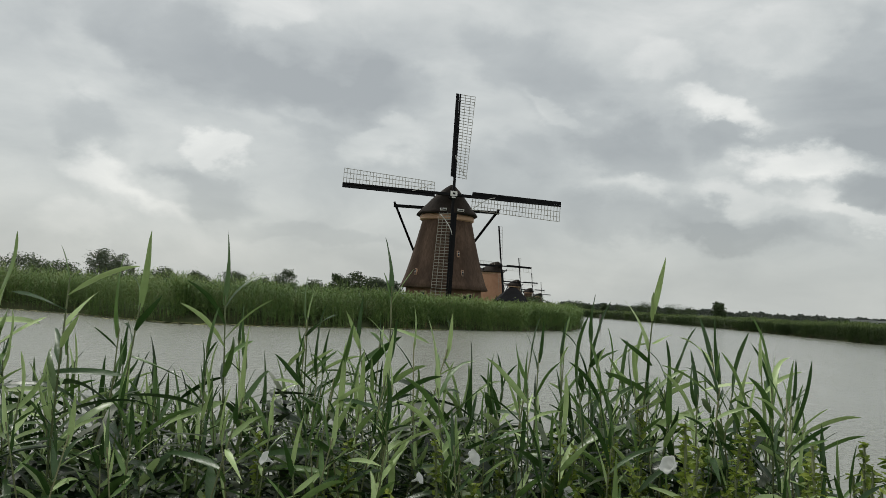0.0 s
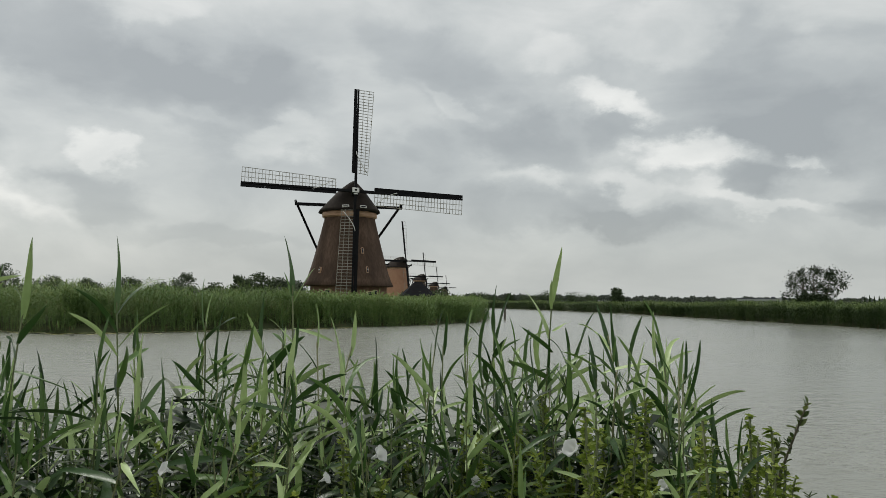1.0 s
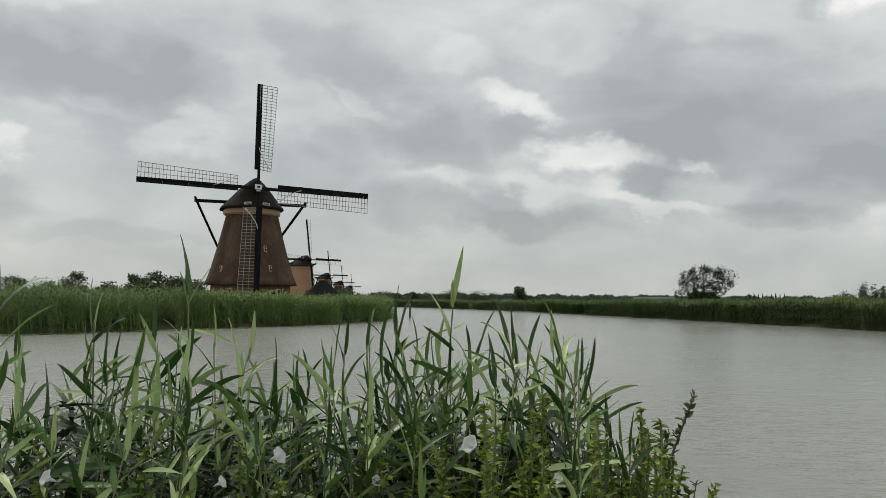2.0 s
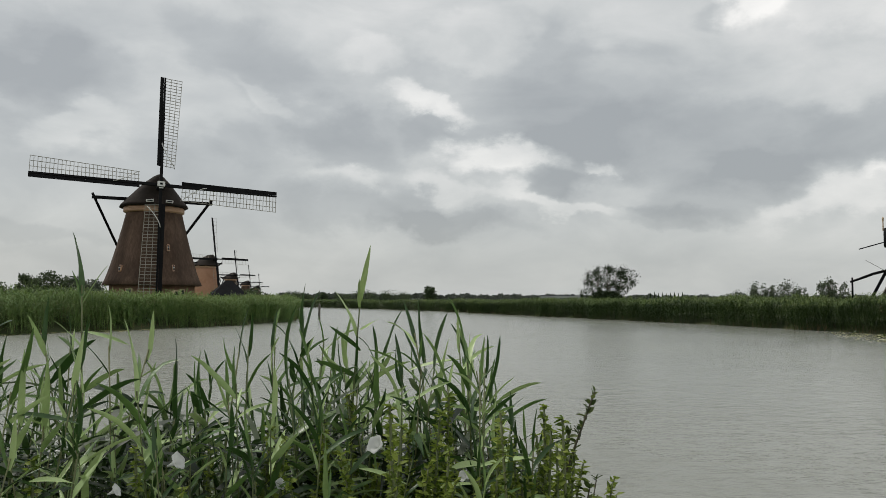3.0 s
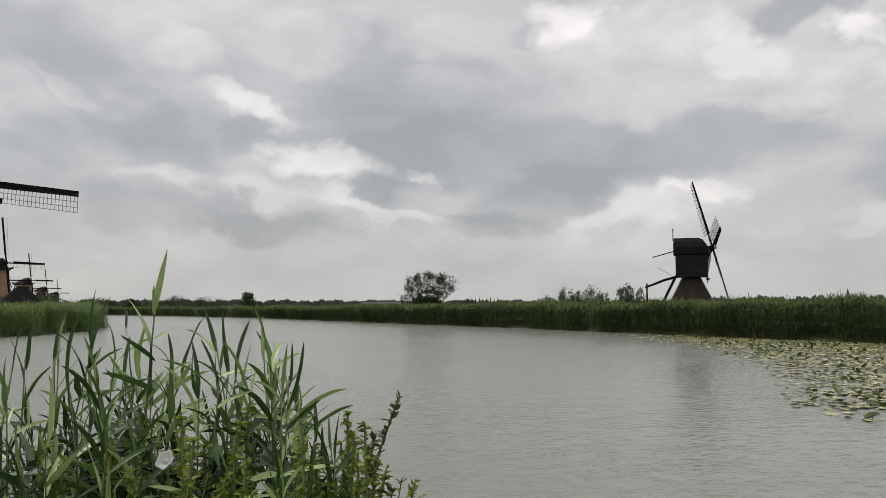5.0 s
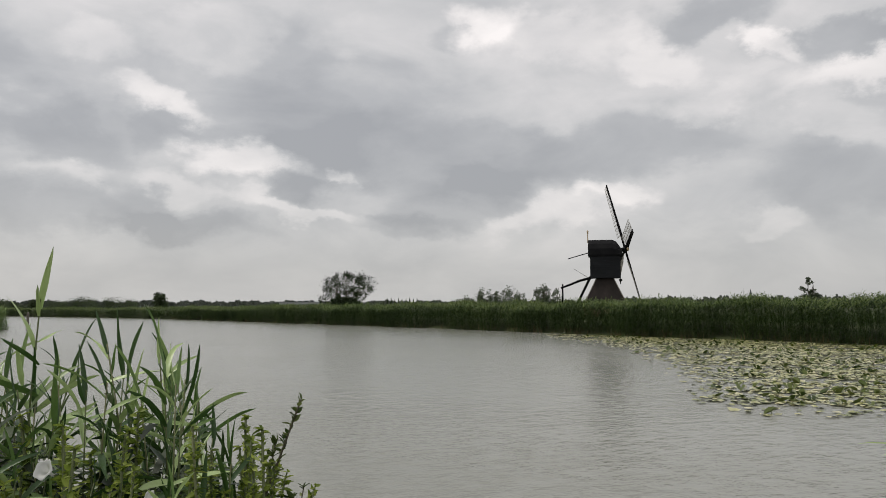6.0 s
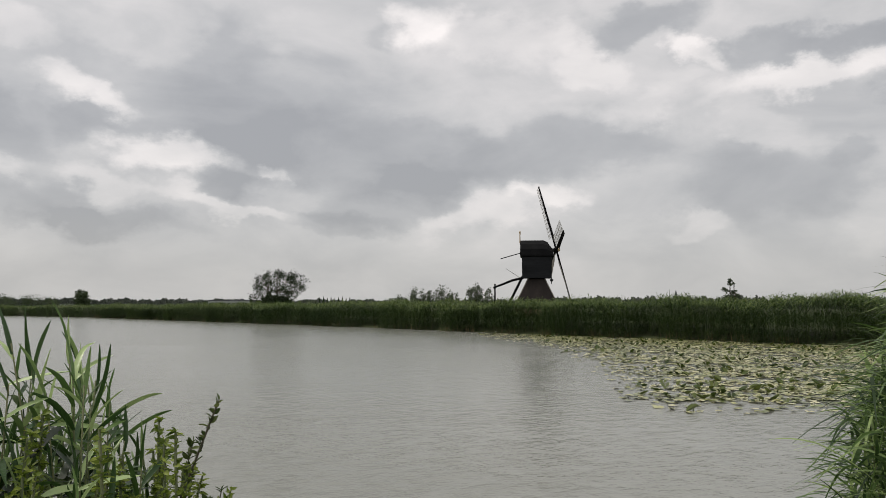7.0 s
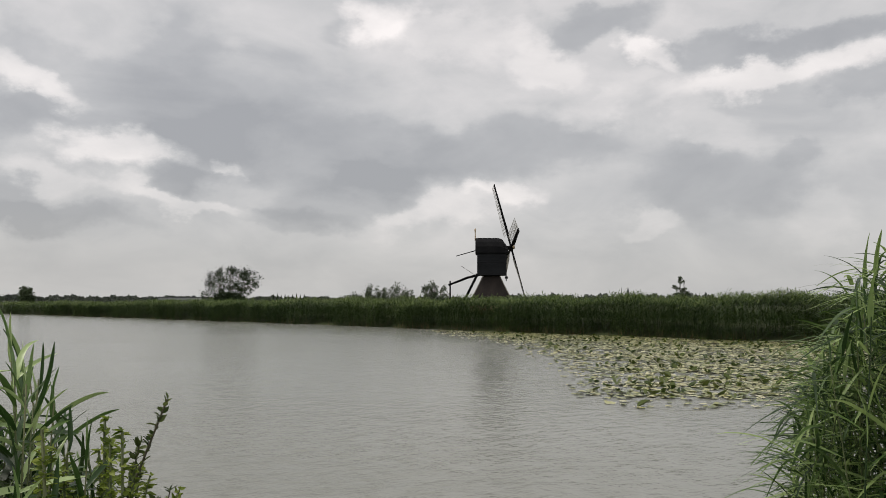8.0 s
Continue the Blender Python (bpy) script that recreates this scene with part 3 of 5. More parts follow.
reed_bed("reed_bed", [(15, 170), (13.5, 120), (11.6, 105), (10.5, 98.5), (4.2, 84.5), (-3.8, 74), (-10, 68.5)], 6, 75, [2.8, 2.7, 2.65, 2.7, 2.85, 3.0], M_REED_L, 14, "fresh green reed bed in front of the windmill", 0.075, 0.10, 0.24)
reed_bed("reed_bed", [(-10, 68.5), (-16.9, 60.5), (-23, 56), (-32.5, 61), (-55, 66), (-75, 68)], 7, 70, [3.0, 3.05, 3.15, 3.3, 3.5, 3.6], M_REED_L, 15, "fresh green reed bed with swaying plumes on the island shore", 0.065, 0.12, 0.30)


def meadow(name, centre, size, n, h, mat, seed, label, w=0.06):
    rng = np.random.default_rng(seed)
    p = rng.uniform(-0.5, 0.5, (n, 2)) * size + centre
    keep = inland(p[:, 0], p[:, 1]) > 1.5
    p = p[keep]
    m = len(p)
    base = np.stack([p[:, 0], p[:, 1], land_height(p[:, 0], p[:, 1])], 1)
    d = np.concatenate([rng.normal(0, 0.35, (m, 2)) + [-0.1, 0], np.ones((m, 1))], 1)
    d /= np.linalg.norm(d, axis=1, keepdims=True)
    hump = 1 + 0.45 * np.sin(p[:, 0] * 0.33 + seed) * np.sin(p[:, 1] * 0.29)
    v, q = strips(base, d, h * rng.uniform(0.6, 1.25, m) * hump, np.full(m, w), rng.uniform(0.1, 0.5, m), rng, 2)
    tagged(finish(name, fast_mesh(name, v, q), mat), label, "grass", kind="stuff")


M_ROUGH = material("rough_herbage", [(0.085, 0.120, 0.040), (0.155, 0.185, 0.070), (0.25, 0.23, 0.11)], 0.35, 0.7, island=0.35, translucent=0.2)
meadow("rough_grass", (-38, 80), (64, 30), 16000, 2.0, M_ROUGH, 3, "rough yellow-green herbs and reeds on the island", 0.10)
meadow("rough_grass", (-4, 92), (26, 20), 7000, 1.4, M_REED_L, 4, "rough green grass round the foot of the windmill", 0.08)
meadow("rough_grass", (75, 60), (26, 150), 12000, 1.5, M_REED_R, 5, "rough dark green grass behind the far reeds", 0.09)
# ---- windmills ----
def oct_ring(r, z, round_off=0.35, n=48, turn=22.5):
    out = []
    for k in range(n):
        a = 2 * math.pi * k / n
        w = ((math.degrees(a) - turn + 22.5) % 45) - 22.5
        flat = math.cos(radians(22.5)) / math.cos(radians(22.5 - abs(w)))
        rr = r * (flat * (1 - round_off) + round_off * 0.975)
        out.append(Vector((math.cos(a) * rr, math.sin(a) * rr, z)))
    return out


def mill_sail(parent, hub, axis, up, across, reach, wide, bars, m_stock, m_bars, boarded=True, cloth=True, start=0.17):
    """One sail: the stock with its leading boards, hemlaths and sail bars. up: along the sail, across: to its trailing side."""
    bm = bmesh.new()
    beam(bm, hub + axis * 0.15, hub + axis * 0.15 + up * reach, 0.34 * reach / 14, 0.36 * reach / 14, 0.55, up=axis)
    sail = part("sail", bm, m_stock, parent)
    k = reach / 14

    def at(r, s):
        tw = radians(22 - 17 * r / reach)
        return hub + axis * 0.15 + up * r + across * s * math.cos(tw) - axis * s * math.sin(tw)

    if boarded:
        n = 4
        for i in range(n):
            r0, r1 = reach * (start + (1 - start) * i / n) + 0.004, reach * (start + (1 - start) * (i + 1) / n) - 0.004
            bm = bmesh.new()
            c = [at(r0, -0.14 * k), at(r0, (0.05 * r0 / reach - 0.62) * k), at(r1, (0.05 * r1 / reach - 0.62) * k), at(r1, -0.14 * k)]
            lo = [bm.verts.new(p - axis * 0.03) for p in c]
            hi = [bm.verts.new(p + axis * 0.03) for p in c]
            bm.faces.new(lo)
            bm.faces.new(hi[::-1])
            for a in range(4):
                b = (a + 1) % 4
                bm.faces.new((lo[a], lo[b], hi[b], hi[a]))
            part("leading_board", bm, m_stock, sail)
    for i in range(bars):
        r = reach * (start + (1 - start) * (i + 0.4) / (bars - 0.6)) - 0.05
        r = min(r, reach - 0.08)
        bm = bmesh.new()
        w = wide * (0.78 + 0.22 * (r / reach))
        beam(bm, at(r, 0.0), at(r, w), 0.065 * k, 0.065 * k, 0.8, up=up)
        part("sail_bar", bm, m_bars, sail)
    for s in ((0.36, 0.70, 1.0) if bars > 12 else (1.0,)):
        bm = bmesh.new()
        r0, r1 = reach * start, reach - 0.05
        beam(bm, at(r0, wide * s * (0.78 + 0.22 * r0 / reach)), at(r1, wide * s), 0.055 * k, 0.055 * k, 1.0, up=axis)
        part("hemlath", bm, m_bars, sail)
    if cloth:
        bm = bmesh.new()
        pts = [at(reach * (0.19 + 0.19 * t), wide * (0.75 * (1 - t) ** 1.5) - 0.1 * t) + axis * (0.18 + 0.1 * math.sin(t * 3.1)) for t in np.linspace(0, 1, 8)]
        tube(bm, pts, [0.05] * 8, 5)
        part("rope", bm, M_WHITE, sail, "pale rope of the rolled sail cloth", True)
    return sail


def tower_mill(where, face, phase, label, brick=False, reach=(13.55, 13.8), bars=29, group="", detail=True, hub_z=14.75, sail_wide=2.0, full=True):
    """A ground sailer. where: its base; face: degrees that it turns from facing -y; phase: degrees of the first sail from upright."""
    mill = tagged(empty("windmill", Matrix.Translation(where) @ pose(0, 0, 0, 0, 0, face)), label, "windmill", group)
    # brick foot
    bm = bmesh.new()
    foot = 3.1
    if brick:
        rings(bm, [oct_ring(r, z, 1.0) for r, z in ((5.35, -0.6), (5.2, 0.4), (4.75, 3.5), (4.3, 7), (3.75, 11.0), (3.5, 12.1))])
        part("tower", bm, M_ORANGE, mill, "orange brick tower", True)
    else:
        rings(bm, [oct_ring(5.2, -0.6, 0.1), oct_ring(5.2, 0.15, 0.1), oct_ring(5.1, 0.2, 0.1), oct_ring(5.08, foot + 0.2, 0.1)])
        part("brick_foot", bm, M_MUDBRICK, mill, "low brown brick wall")
        bm = bmesh.new()
        prof = []
        for i in range(15):
            u = i / 14
            r = 6.0 + (3.28 - 6.0) * (u ** 0.80)
            prof.append((r, foot + (12.2 - foot) * u))
        loops = [oct_ring(5.15, foot + 0.12, 0.3), oct_ring(5.88, foot - 0.08, 0.3)] + [oct_ring(r, z, 0.35) for r, z in prof]
        rings(bm, loops)
        part("thatched_body", bm, M_THATCH, mill, "brown thatched eight-sided body", True)
    # boarded band below the cap
    bm = bmesh.new()
    rings(bm, [oct_ring(3.4, 11.8, 1.0), oct_ring(3.62, 11.96, 1.0), oct_ring(3.62, 12.42, 1.0), oct_ring(3.5, 12.55, 1.0)])
    part("curb_band", bm, M_BAND, mill, "ochre painted wooden band")
    bm = bmesh.new()
    rings(bm, [oct_ring(3.4, 12.5, 1.0), oct_ring(3.55, 12.75, 1.0), oct_ring(3.5, 13.0, 1.0)])
    part("curb_ring", bm, M_TAR, mill)
    # cap, a thatched boat upside down with its bow to the wind
    bm = bmesh.new()
    loops = []
    levels = [(0.0, 3.6, 4.6), (0.02, 3.95, 4.85), (0.09, 3.82, 4.65), (0.25, 3.25, 4.1), (0.45, 2.58, 3.5), (0.65, 1.88, 3.0), (0.82, 1.18, 2.3), (0.93, 0.66, 1.75), (1.0, 0.22, 1.2)]
    for v, wx, wy in levels:
        loop = []
        for q in range(40):
            a = 2 * math.pi * q / 40
            c, s = math.cos(a), math.sin(a)
            px = math.copysign(abs(c) ** 0.85, c) * wx
            py = math.copysign(abs(s) ** 0.85, s) * wy
            z = 12.55 + 3.65 * v + (0.0 * v if s > 0 else 0.05 * v)
            loop.append(Vector((px, py + 0.5 - 2.7 * v ** 1.5, z)))
        loops.append(loop)
    rings(bm, loops)
    part("cap", bm, M_CAPTHATCH, mill, "dark thatched cap", True)
    tilt = radians(9)
    axis = Vector((0, -math.cos(tilt), math.sin(tilt)))
    hub = Vector((0, -4.75, hub_z))
    bm = bmesh.new()
    tube(bm, [hub - axis * 4.2, hub - axis * 0.3], [0.42, 0.40], 12)
    part("windshaft", bm, M_TAR, mill, smooth=True)
    bm = bmesh.new()
    rot = Matrix.Rotation(radians(phase), 4, axis)
    box(bm, (0.85, 0.95, 0.85), Matrix.Translation(hub) @ rot @ pose(0, 0, 0, -9), 0.06)
    pol = part("poll_end", bm, M_TAR, mill)
    if detail:
        face = Matrix.Translation(hub + axis * 0.50) @ rot @ pose(0, 0, 0, -9)
        bm = bmesh.new()
        box(bm, (0.86, 0.06, 0.62), face @ pose(0, 0, 0.06), 0.02)
        plate = part("painted_plate", bm, M_WHITE, pol, "white painted ornament")
        bm = bmesh.new()
        box(bm, (0.30, 0.04, 0.24), face @ pose(0, -0.045, 0.06), 0.02)
        part("dark_square", bm, M_TAR, plate)
        bm = bmesh.new()
        box(bm, (0.50, 0.06, 0.14), face @ pose(0, 0.0, -0.42), 0.02)
        part("painted_strip", bm, M_WHITE, pol, "white painted strip")
        # ornamental board under the shaft
        for sx in (-1, 1):
            bm = bmesh.new()
            box(bm, (0.85, 0.08, 0.32), Matrix.Translation((sx * 1.1, -4.42, 12.95)) @ pose(0, 0, 0, 0, sx * 4, 0), 0.03)
            part("beard_board", bm, M_WHITE, mill, "white painted ornamental board")
            bm = bmesh.new()
            box(bm, (0.6, 0.05, 0.12), Matrix.Translation((sx * 1.1, -4.49, 12.95)), 0.02)
            part("beard_stripe", bm, M_TAR, mill)
    e1 = rot @ Vector((0, math.sin(tilt), math.cos(tilt)))
    e2 = rot @ Vector((1, 0, 0))
    for i, (u, w) in enumerate(((e1, e2), (e2, -e1), (-e1, -e2), (-e2, e1))):
        mill_sail(mill, hub, axis, u, w, reach[i % 2], sail_wide, bars, M_TAR, M_LATTICE, True, detail)
    # tail gear: the two cross beams, the long braces and the tail pole
    bm = bmesh.new()
    beam(bm, (-7.0, 0.6, 13.55), (7.0, 0.6, 13.55), 0.34, 0.38)
    part("cross_beam", bm, M_TAR, mill)
    bm = bmesh.new()
    beam(bm, (-2.9, 4.4, 13.35), (2.9, 4.4, 13.35), 0.28, 0.3)
    part("cross_beam", bm, M_TAR, mill)
    bm = bmesh.new()
    beam(bm, (0, 4.6, 14.2), (0, 11.6, 1.6), 0.42, 0.46, 0.8, up=(1, 0, 0))
    part("tail_pole", bm, M_TAR, mill)
    for sx in (-1, 1):
        bm = bmesh.new()
        beam(bm, (sx * 6.95, 0.6, 14.0), (sx * 0.35, 10.9, 2.6), 0.24, 0.26, up=(1, 0, 0))
        part("long_brace", bm, M_TAR, mill)
        bm = bmesh.new()
        beam(bm, (sx * 2.8, 4.4, 13.5), (sx * 0.3, 10.4, 3.4), 0.2, 0.22, up=(1, 0, 0))
        part("short_brace", bm, M_TAR, mill)
    if full and not brick:
        def on_body(lateral, z):
            u = max(0.0, (z - foot) / (12.2 - foot))
            r = 6.0 + (3.28 - 6.0) * (u ** 0.80)
            a = math.asin(max(-0.9, min(0.9, lateral / r)))
            slope = math.degrees(math.atan2(2.2, 9.1))
            rr = r * 0.955
            m = pose(0, 0, 0, 0, 0, math.degrees(a)) @ pose(0, -rr, z, -slope, 0, 0)
            return m
        for lateral, z in ((1.15, 7.45), (1.75, 5.05), (-4.1, 4.95)):
            m = on_body(lateral, z)
            bm = bmesh.new()
            box(bm, (0.32, 0.30, 0.8), m @ pose(0, -0.02, 0), 0.03)
            wdw = part("window", bm, M_BAND, mill, "small ochre framed window")
            bm = bmesh.new()
            box(bm, (0.21, 0.06, 0.62), m @ pose(0, -0.155, 0.0), 0.01)
            part("pane", bm, M_PANE, wdw)
            bm = bmesh.new()
            box(bm, (0.30, 0.04, 0.04), m @ pose(0, -0.20, 0.05))
            part("glazing_bar", bm, M_WHITE, wdw)
        for lateral, w, h, nm in ((-3.2, 0.9, 1.3, "window"), (2.05, 1.1, 2.1, "door"), (3.1, 0.7, 1.2, "window")):
            a = math.degrees(math.asin(lateral / 5.1))
            fa = round(a / 45) * 45
            m = pose(0, 0, 0, 0, 0, fa) @ pose(5.0 * math.sin(radians(a - fa)), -4.76, (h / 2 + 0.35) if nm == "door" else 2.0)
            bm = bmesh.new()
            box(bm, (w, 0.22, h), m, 0.02)
            d = part(nm, bm, M_CREAM, mill, "cream painted frame")
            bm = bmesh.new()
            box(bm, (w - 0.24, 0.06, h - 0.2), m @ pose(0, -0.10, -0.02), 0.01)
            part("pane" if nm == "window" else "door_leaf", bm, M_PANE if nm == "window" else M_TAR, d)
    return mill


MILL = polar(3.46, 102.0, 1.2)
tower_mill(MILL, 11.0, -1.9, "brown thatched windmill with four dark latticed sails standing behind reeds")
second = tower_mill(polar(-0.05, 272, 1.0), 38.0, 0.0, "orange brick windmill with a dark thatched cap in the row beyond", True, (13.9, 13.6), 10, "row of distant windmills", False, sail_wide=1.5)
third = tower_mill(polar(-1.72, 450, 1.0), 40.0, 0.0, "far thatched windmill half hidden by reeds in the row", False, (13.9, 13.6), 10, "row of distant windmills", False, sail_wide=1.5, full=False)
for az, d, face in ((-2.75, 640, 42), (-3.5, 860, 40)):
    copy_thing(third, Matrix.Translation(polar(az, d, 1.0)) @ pose(0, 0, 0, 0, 0, face))


def shed():
    c = polar(-1.56, 128, 1.0)
    ob = tagged(empty("shed", Matrix.Translation(c) @ pose(0, 0, 0, 0, 0, 6) @ Matrix.Diagonal((0.85, 0.9, 1.08, 1.0))), "low shed with a black hipped roof behind reeds", "shed")
    bm = bmesh.new()
    box(bm, (5.4, 5.0, 2.0), pose(0, 0, 0.9), 0.03)
    part("wall", bm, M_TAR, ob)
    bm = bmesh.new()
    rings(bm, [[Vector(p) for p in ((-3.2, -3, 1.95), (3.2, -3, 1.95), (3.2, 3, 1.95), (-3.2, 3, 1.95))],
               [Vector(p) for p in ((-3.15, -3, 2.15), (3.15, -3, 2.15), (3.15, 3, 2.15), (-3.15, 3, 2.15))],
               [Vector(p) for p in ((-0.55, -0.4, 4.15), (0.75, -0.4, 4.15), (0.75, 0.4, 4.15), (-0.55, 0.4, 4.15))]])
    part("roof", bm, M_ROOFSHED, ob, "black hipped roof")
    bm = bmesh.new()
    beam(bm, (-0.6, 0, 4.18), (0.8, 0, 4.18), 0.3, 0.14)
    part("ridge", bm, M_ROOFSHED, ob)


shed()


# Lighter, bluer copy of the tar: sky light on the boards is put in.
M_BUCK = material("sky_lit_tarred_board", [(0.011, 0.012, 0.014), (0.019, 0.020, 0.023), (0.030, 0.032, 0.036)], 6.0, 0.7, 0.3, 30, stretch=(0.3, 1, 1), spec=0.2, object_random=0.12)
M_FOOT = material("dark_boarded_foot", [(0.016, 0.013, 0.012), (0.028, 0.022, 0.019), (0.045, 0.034, 0.029)], 4.0, 0.85, 0.4, 12, stretch=(3, 3, 0.3))


def post_mill():
    """A hollow post mill: a pyramid foot and a tarred buck that turns on it, seen from the side."""
    c = polar(-47.43, 110, 1.3)
    turn = -47.43
    ob = tagged(empty("post_mill", Matrix.Translation(c) @ pose(0, 0, 0, 0, 0, turn)), "black tarred hollow post mill on a brown pyramid foot", "windmill")
    # local axes: x to the right as seen from the river bank, -y to the viewer
    bm = bmesh.new()

    def sq(h, z):
        return [Vector((-h, -h, z)), Vector((h, -h, z)), Vector((h, h, z)), Vector((-h, h, z))]

    rings(bm, [sq(3.0, 1.2), sq(3.12, 1.15), sq(1.15, 5.2), sq(0.95, 5.25)])
    part("pyramid_foot", bm, M_FOOT, ob, "brown boarded pyramid foot")
    bm = bmesh.new()
    rings(bm, [sq(2.85, -0.6), sq(2.85, 1.25)])
    part("foot_wall", bm, M_MUDBRICK, ob)
    bm = bmesh.new()
    box(bm, (2.2, 0.1, 1.1), pose(0.9, -2.9, 0.75), 0.02)
    part("foot_door", bm, M_CREAM, ob, "pale boarded door")
    for x in (-3.05, 3.05):
        bm = bmesh.new()
        beam(bm, (x, -3.05, 1.18), (x * 0.37, -1.12, 5.2), 0.14, 0.1)
        part("hip_board", bm, M_POSTWOOD, ob)
    # buck
    bm = bmesh.new()
    w = 1.65

    def sec(x, k=1.0):
        return [Vector((x, -w, 5.3)), Vector((x, w, 5.3)), Vector((x, w + 0.12, 8.45)), Vector((x, -w - 0.12, 8.45))]

    rings(bm, [sec(-1.95), sec(2.1)])
    part("buck", bm, M_TAR, ob, "tarred weatherboarded body")
    for i in range(10):
        z = 5.42 + i * 0.29
        for y in (-1, 1):
            bm = bmesh.new()
            yy = y * (w + 0.12 * (z - 5.3) / 2.75 + 0.03)
            box(bm, (4.0, 0.04, 0.275), Matrix.Translation((0.06, yy, z)) @ pose(0, 0, 0, y * 2), 0.0)
            part("weatherboard", bm, M_BUCK, ob)
    bm = bmesh.new()
    prof = [(-1.98, 8.25), (-2.0, 8.45), (-1.87, 9.2), (-1.45, 9.85), (-0.55, 10.4), (0.55, 10.4), (1.45, 9.85), (1.87, 9.2), (2.0, 8.45), (1.98, 8.25)]
    rings(bm, [[Vector((x, y, z - dz * max(0, z - 8.6) / 1.8)) for y, z in prof] for x, dz in ((-2.2, 0.0), (-2.12, -0.12), (1.0, -0.12), (1.55, 0.12), (2.35, 1.25))])
    part("roof", bm, M_TAR, ob, "tarred rounded roof")
    bm = bmesh.new()
    tube(bm, [(-2.25, 0, 10.2), (-2.25, 0, 11.3), (-2.25, 0, 11.75), (-2.25, 0, 11.95)], [0.09, 0.07, 0.14, 0.02], 8)
    part("finial", bm, M_CREAM, ob, "pale turned finial")
    bm = bmesh.new()
    box(bm, (0.4, 2.4, 0.25), pose(2.1, 0, 5.0), 0.02)
    part("sill_beam", bm, M_TAR, ob)
    bm = bmesh.new()
    box(bm, (0.12, 0.14, 0.9), pose(2.05, -1.6, 4.9), 0.02)
    part("hanging_post", bm, M_TAR, ob)
    # rotor
    tilt, turn2 = radians(13.5), radians(-7)
    axis = Vector((math.cos(tilt) * math.cos(turn2), -math.cos(tilt) * math.sin(turn2), math.sin(tilt)))
    hub = Vector((2.62, -0.1, 9.2))
    bm = bmesh.new()
    tube(bm, [hub - axis * 2.2, hub + axis * 0.35], [0.26, 0.30], 10)
    part("windshaft", bm, M_TAR, ob, smooth=True)
    bm = bmesh.new()
    tube(bm, [hub + axis * 0.3, hub + axis * 0.62], [0.36, 0.30], 8)
    part("poll_end", bm, M_CREAM, ob, "pale painted poll end")
    side = axis.cross(Vector((0, 0, 1))).normalized()
    upv = side.cross(axis)
    ph = radians(-11)
    e1 = upv * math.cos(ph) + side * math.sin(ph)
    e2 = -upv * math.sin(ph) + side * math.cos(ph)
    for u, v in ((e1, -e2), (e2, e1), (-e1, e2), (-e2, -e1)):
        mill_sail(ob, hub, axis, u, v, 9.5, 1.45, 18, M_TAR, M_LATTICE, True, False, 0.2)
    # tail beam with its post, ladder and braces
    bm = bmesh.new()
    pts = [(-1.8, -0.3, 5.35), (-3.4, -0.3, 4.95), (-4.9, -0.3, 4.35), (-6.0, -0.3, 3.95)]
    tube(bm, pts, [0.17, 0.17, 0.15, 0.13], 8)
    part("tail_beam", bm, M_TAR, ob, smooth=True)
    bm = bmesh.new()
    beam(bm, (-1.9, -0.6, 5.5), (-4.55, -0.6, 0.2), 0.34, 0.22, up=(0, 1, 0))
    part("tail_ladder", bm, M_TAR, ob)
    bm = bmesh.new()
    beam(bm, (-5.75, -0.3, -0.3), (-5.75, -0.3, 4.5), 0.2, 0.2, up=(0, 1, 0))
    part("tail_post", bm, M_TAR, ob)
    bm = bmesh.new()
    beam(bm, (-2.1, -0.9, 8.75), (-4.9, -1.1, 7.95), 0.11, 0.12)
    part("luff_beam", bm, M_TAR, ob)
    bm = bmesh.new()
    beam(bm, (-4.2, -0.6, 6.6), (-1.9, -0.6, 5.1), 0.05, 0.05)
    part("stay", bm, M_POSTWOOD, ob)
    for k, x in enumerate((-5.0, -4.5, -4.1)):
        bm = bmesh.new()
        beam(bm, (x, -1.2, -0.2), (x + (0.6 if k else -0.2), -1.2, 1.1), 0.07, 0.07, up=(0, 1, 0))
        part("prop", bm, M_WHITE, ob, "pale wooden prop")
    bm = bmesh.new()
    beam(bm, (2.75, -3.6, -0.3), (2.75, -3.6, 2.3), 0.14, 0.14, up=(0, 1, 0))
    part("marker_post", bm, M_WHITE, ob, "white post")


post_mill()


def mooring_post():
    bm = bmesh.new()
    c = polar(-7.95, 117, 0)
    tube(bm, [c + Vector((0, 0, -1.2)), c + Vector((0.02, 0, 1.9)), c + Vector((0.02, 0, 2.1))], [0.17, 0.16, 0.08], 9)
    tagged(part("mooring_post", bm, M_POSTWOOD, smooth=True), "weathered grey wooden mooring post standing in the river", "post")


mooring_post()
# ---- trees ----
def leaf_cards(centres, size, rng, flat=0.7):
    """Small pointed leaves, two faces each, round the given places."""
    n = len(centres)
    a = rng.normal(size=(n, 3))
    a[:, 2] *= flat
    a /= np.linalg.norm(a, axis=1, keepdims=True)
    b = np.cross(a, rng.normal(size=(n, 3)))
    b /= np.linalg.norm(b, axis=1, keepdims=True)
    s = size * rng.uniform(0.6, 1.3, (n, 1))
    v = np.stack([centres - a * s, centres + b * s * 0.45, centres + a * s, centres - b * s * 0.45], 1).reshape(-1, 3)
    q = np.arange(4 * n).reshape(-1, 4)
    return v, q


